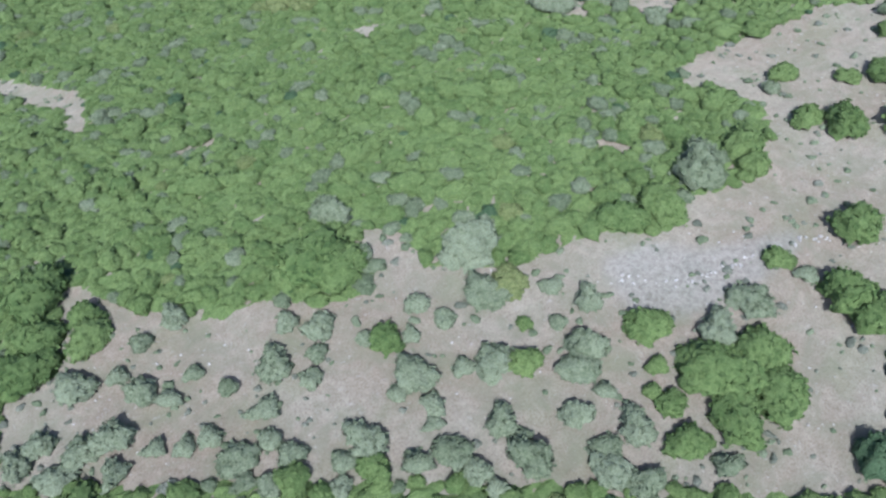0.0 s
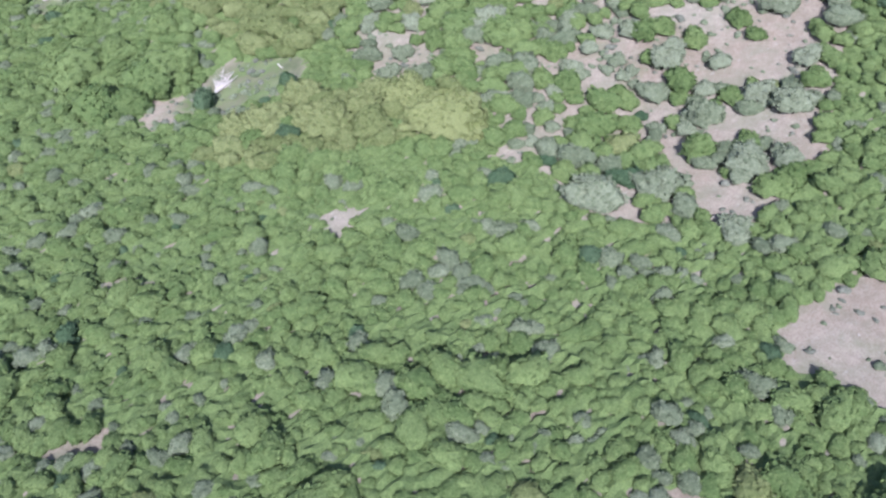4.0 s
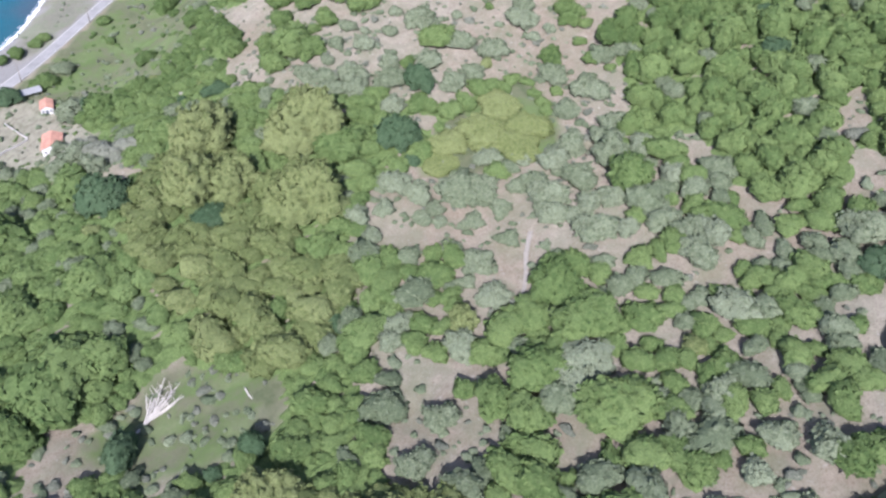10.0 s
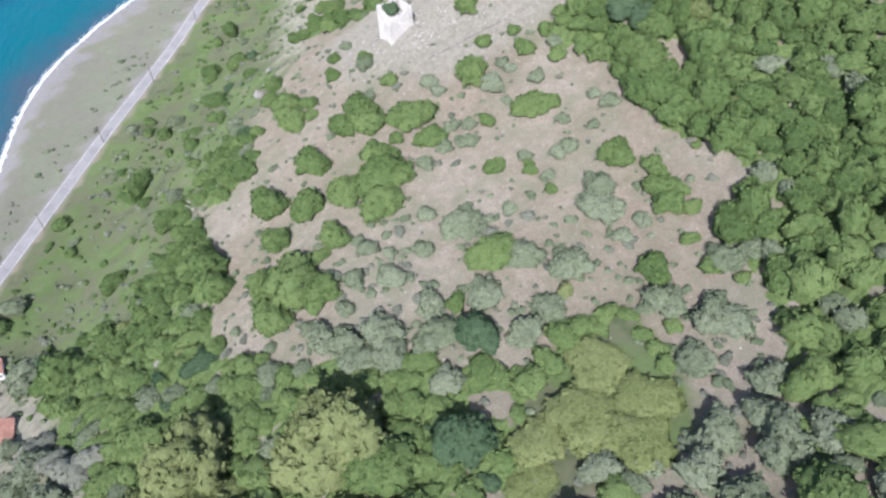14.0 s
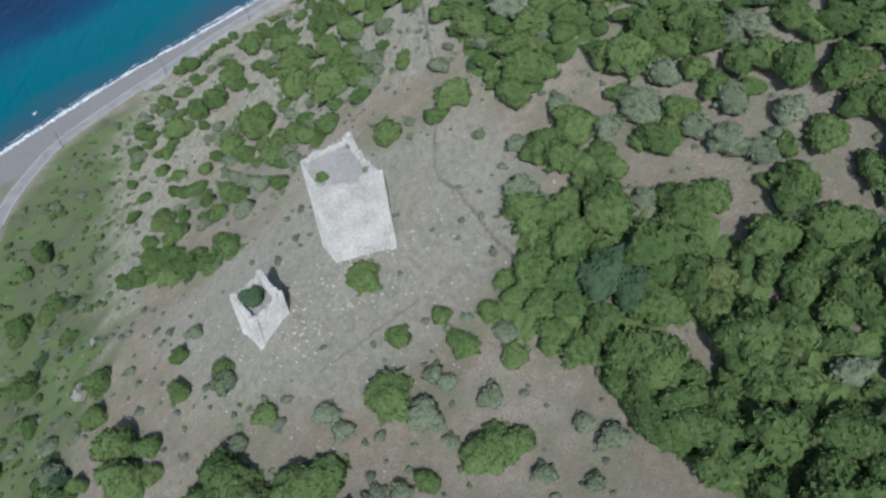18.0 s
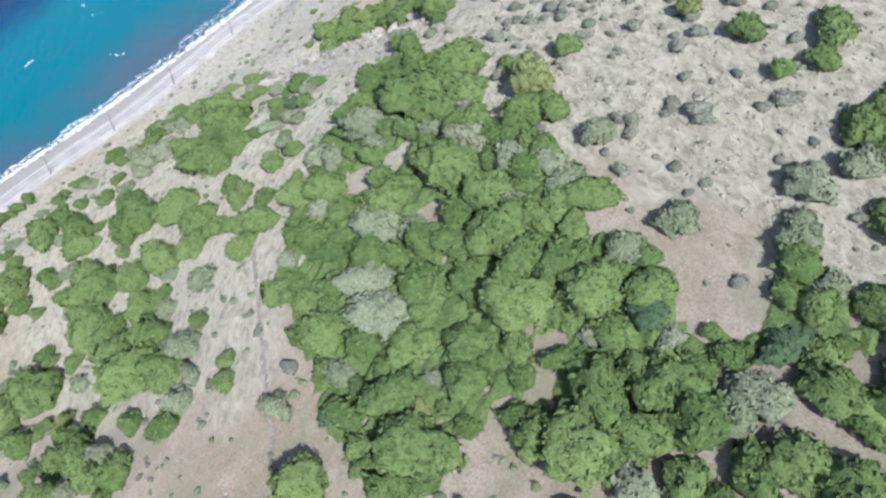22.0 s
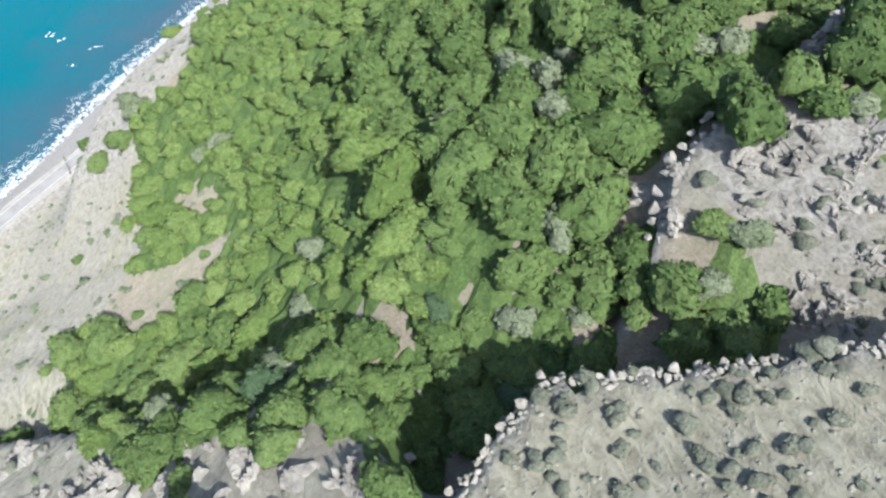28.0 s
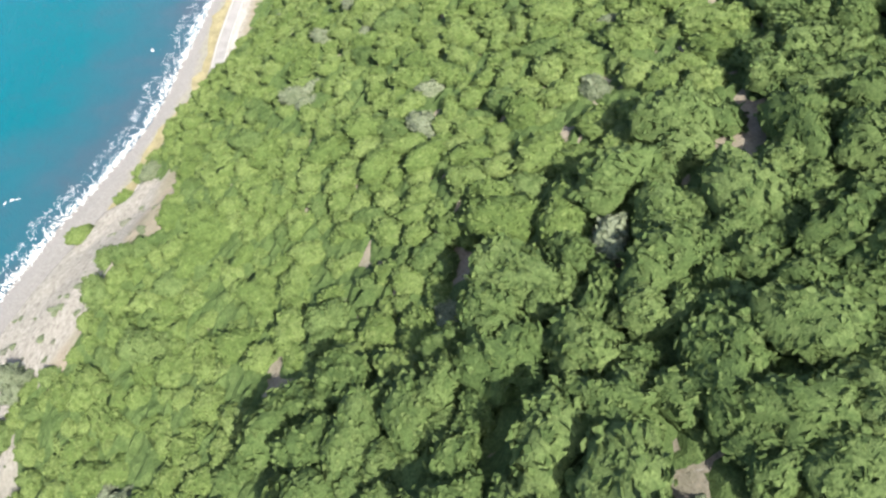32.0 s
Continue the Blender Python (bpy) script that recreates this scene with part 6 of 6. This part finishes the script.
pole = tagged(new("utility_pole"), "dark wooden utility pole with a crossarm beside the road", "pole", group="poles along the road")
part("shaft", *tube(0.17, 0.11, -0.5, 8.2), POLE, pole)
part("crossarm", *slab(-0.9, 0.9, -0.07, 0.07, 7.5, 7.64), POLE, pole)
for x in (-0.75, 0, 0.75):
    part("insulator", *tube(0.06, 0.04, 7.64, 7.86, 6, (x, 0)), GLASS, pole)
spots = [(-198.5, 569), (-191, 617.5), (-184.5, 667), (-176.5, 715), (-170.5, 766), (-147, 815), (-109.5, 860), (-72, 897), (-45.5, 915), (-16.5, 937), (12.5, 970), (41, 1000), (110, 1073), (136, 1107)]
for k, (x, y) in enumerate(spots):
    u_ = ROAD_LINE[np.argmin(((ROAD_LINE - (x, y)) ** 2).sum(1))]
    d = np.array((x, y)) - u_
    d = d / (np.hypot(*d) + 1e-6) if beside(np.array([[x, y]]), ROAD_LINE)[0] > 0 else np.array((0.7, -0.7))
    q = u_ + d * 4.2
    m = pose(q[0], q[1], float(height([q])[0]), 0, 0, math.degrees(math.atan2(d[1], d[0])))
    if k:
        copy_thing(pole, m)
    else:
        first = m
pole.matrix_basis = first

# ---- houses by the shore ----
WHITEWASH = plain_material("whitewashed_plaster", (0.62, 0.61, 0.58), 0.8, 1.5, 0.06, 0.01)
TILES = plain_material("faded_red_roof_tiles", (0.40, 0.22, 0.165), 0.85, 2.5, 0.3, 0.04)
TIN = plain_material("grey_roof_sheet", (0.36, 0.36, 0.36), 0.6, 2.0, 0.15, 0.02)
WOOD = plain_material("dark_painted_wood", (0.07, 0.09, 0.12), 0.6, 3.0, 0.2, 0.0)


def house(name, x, y, turn, w, l_, h, rise, roof_mat, label):
    z = float(height([(x, y)])[0]) - 0.1
    thing = tagged(new(name), label, "house")
    thing.matrix_basis = pose(x, y, z, 0, 0, turn)
    for x0, x1, y0, y1 in ((-w, w, -l_, -l_ + 0.3), (-w, w, l_ - 0.3, l_), (-w, -w + 0.3, -l_ + 0.3, l_ - 0.3), (w - 0.3, w, -l_ + 0.3, l_ - 0.3)):
        part("wall", *slab(x0, x1, y0, y1, -0.6, h), WHITEWASH, thing)
    for y0 in (-l_, l_ - 0.3):
        V = [(-w, y0, h), (w, y0, h), (0, y0, h + rise), (-w, y0 + 0.3, h), (w, y0 + 0.3, h), (0, y0 + 0.3, h + rise)]
        part("gable", V, [(0, 1, 2), (5, 4, 3), (0, 3, 4, 1), (1, 4, 5, 2), (2, 5, 3, 0)], WHITEWASH, thing)
    for sgn in (-1, 1):
        rows_ = 14
        V, F = [], []
        for k in range(rows_ + 1):
            t = k / rows_
            xx, zz_ = sgn * (w + 0.35) * (1 - t), h - 0.1 + (rise + 0.2) * t
            for y0 in np.linspace(-l_ - 0.3, l_ + 0.3, 21):
                V.append((xx, y0, zz_ + 0.12 + 0.04 * (k % 2)))
        for k in range(rows_):
            for j in range(20):
                q = (k * 21 + j, k * 21 + j + 1, (k + 1) * 21 + j + 1, (k + 1) * 21 + j)
                F.append(q if sgn < 0 else q[::-1])
        n0 = len(V)
        V += [(a, b, c_ - 0.14) for a, b, c_ in V]
        F += [tuple(v + n0 for v in f[::-1]) for f in F]
        part("roof_slope", V, F, roof_mat, thing, "faded red tiled roof slope")
    door = part("door", *slab(-0.5, 0.5, -l_ - 0.06, -l_ - 0.003, 0.0, 2.05), WOOD, thing, "dark painted door")
    part("handle", *slab(0.35, 0.42, -l_ - 0.12, -l_ - 0.063, 1.0, 1.12), GLASS, door)
    for s in (-1, 1):
        part("window", *slab(s * w * 0.62 - 0.4, s * w * 0.62 + 0.4, -l_ - 0.05, -l_ - 0.003, 1.0, 1.9), WOOD, thing, "dark small window")
    return thing


house("cottage", -181.5, 553.5, 25, 2.3, 3.0, 2.6, 1.1, TILES, "small whitewashed cottage with a faded red tiled roof")
house("farmhouse", -167.0, 526.5, 20, 3.4, 4.6, 2.8, 1.4, TILES, "low house with a faded orange-red tiled roof among trees")
shed = tagged(new("shed"), "open shed with a grey sheet roof beside the road", "shed")
shed.matrix_basis = pose(-190.5, 560.5, float(height([(-190.5, 560.5)])[0]), 0, 0, 38)
part("roof", [(-4, -1.9, 2.5), (4, -1.9, 2.5), (4, 1.9, 3.0), (-4, 1.9, 3.0), (-4, -1.9, 2.42), (4, -1.9, 2.42), (4, 1.9, 2.92), (-4, 1.9, 2.92)], [(0, 1, 2, 3), (7, 6, 5, 4), (0, 4, 5, 1), (1, 5, 6, 2), (2, 6, 7, 3), (3, 7, 4, 0)], TIN, shed, "grey sheet roof")
for x in (-3.7, 3.7):
    for y in (-1.6, 1.6):
        part("post", *tube(0.08, 0.08, -0.3, 2.45 if y < 0 else 2.85, 6, (x, y)), POLE, shed)


def yard_wall(line, label):
    thing = tagged(new("yard_wall"), label, "wall")
    for a, b in zip(line[:-1], line[1:]):
        a, b = np.array(a, float), np.array(b, float)
        n_ = max(1, int(np.hypot(*(b - a)) / 3))
        for k in range(n_):
            p, q = a + (b - a) * k / n_, a + (b - a) * (k + 1) / n_
            d = (q - p) / np.hypot(*(q - p))
            o = np.array((-d[1], d[0])) * 0.16
            z0, z1 = height([p])[0], height([q])[0]
            V = [(*(p - o), z0 - 0.4), (*(q - o), z1 - 0.4), (*(q + o), z1 - 0.4), (*(p + o), z0 - 0.4), (*(p - o), z0 + 0.9), (*(q - o), z1 + 0.9), (*(q + o), z1 + 0.9), (*(p + o), z0 + 0.9)]
            part("wall_section", V, [(3, 2, 1, 0), (4, 5, 6, 7), (0, 1, 5, 4), (1, 2, 6, 5), (2, 3, 7, 6), (3, 0, 4, 7)], RUBBLE, thing)
    return thing


yard_wall([(-193, 541), (-181, 534), (-187, 520), (-196, 514)], "low whitish wall round a small plot")

# ---- surf ----
FOAM = plain_material("white_sea_foam", (0.80, 0.83, 0.84), 0.7, 0.7, 0.18, 0.05)
rng = np.random.RandomState(91)


def flake():
    """A low patch of foam with an uneven rim."""
    a = np.arange(7) * math.tau / 7
    r = rng.uniform(0.45, 1.0, 7)
    V = np.column_stack([r * np.cos(a), r * np.sin(a), np.full(7, -0.35)])
    V = np.vstack([V, (0, 0, 0.35)])
    return V, np.array([(k, (k + 1) % 7, 7) for k in range(7)])


FLAKES = [flake() for _ in range(12)]
sl = smooth_line(SHORE, 1.0)
sl = sl[sl[:, 1] > 480]
d = np.gradient(sl, axis=0)
nrm = np.stack([-d[:, 1], d[:, 0]], 1) / np.hypot(d[:, 0], d[:, 1])[:, None]
wide = 1.1 + 1.0 * sstep((sl[:, 1] - 700) / 100) + 2.4 * sstep((sl[:, 1] - 920) / 120)
wav = wave_noise(sl, 15, 92) + 0.7 * wave_noise(sl, 5, 93)
Vs, Fs, base = [], [], 0


def lay(p, s, a, long_, z):
    global base
    V, F = FLAKES[rng.randint(12)]
    x_, y_ = V[:, 0] * s * long_, V[:, 1] * s
    Vs.append(np.column_stack([x_ * math.cos(a) - y_ * math.sin(a) + p[0], x_ * math.sin(a) + y_ * math.cos(a) + p[1], V[:, 2] * s * 0.25 + z]))
    Fs.append(F + base)
    base += len(V)


for k in range(len(sl)):
    ang = math.atan2(d[k, 1], d[k, 0])
    for _ in range(int(8 + 18 * np.clip(0.6 + 0.6 * wav[k], 0, 1))):
        # one breaking line close to the stones, a thinner one farther out
        o = rng.normal(0.4, 0.38) * wide[k] * (0.75 + 0.35 * wav[k]) if rng.uniform() < (0.9 if sl[k, 1] < 900 else 0.68) else rng.normal(1.7 + 0.5 * wav[k], 0.22) * wide[k]
        p = sl[k] + nrm[k] * o + rng.normal(size=2) * 0.3
        lay(p, rng.uniform(0.1, 0.38) / (1 + max(0, o) * 0.10), ang + rng.normal() * 0.4, 1.9, 0.2)
for _ in range(70):
    k = rng.randint(len(sl))
    c0 = sl[k] + nrm[k] * rng.uniform(12, 170)
    for _ in range(rng.randint(2, 9)):
        lay(c0 + rng.normal(size=2) * (1.6, 0.9), rng.uniform(0.12, 0.5), 0.7 + rng.normal() * 0.3, 2.4, 0.15)
tagged(new("surf", quick_mesh("surf", np.vstack(Vs), np.vstack(Fs), [FOAM], True)), "white surf along the shore and scattered whitecaps", "surf", kind="stuff")
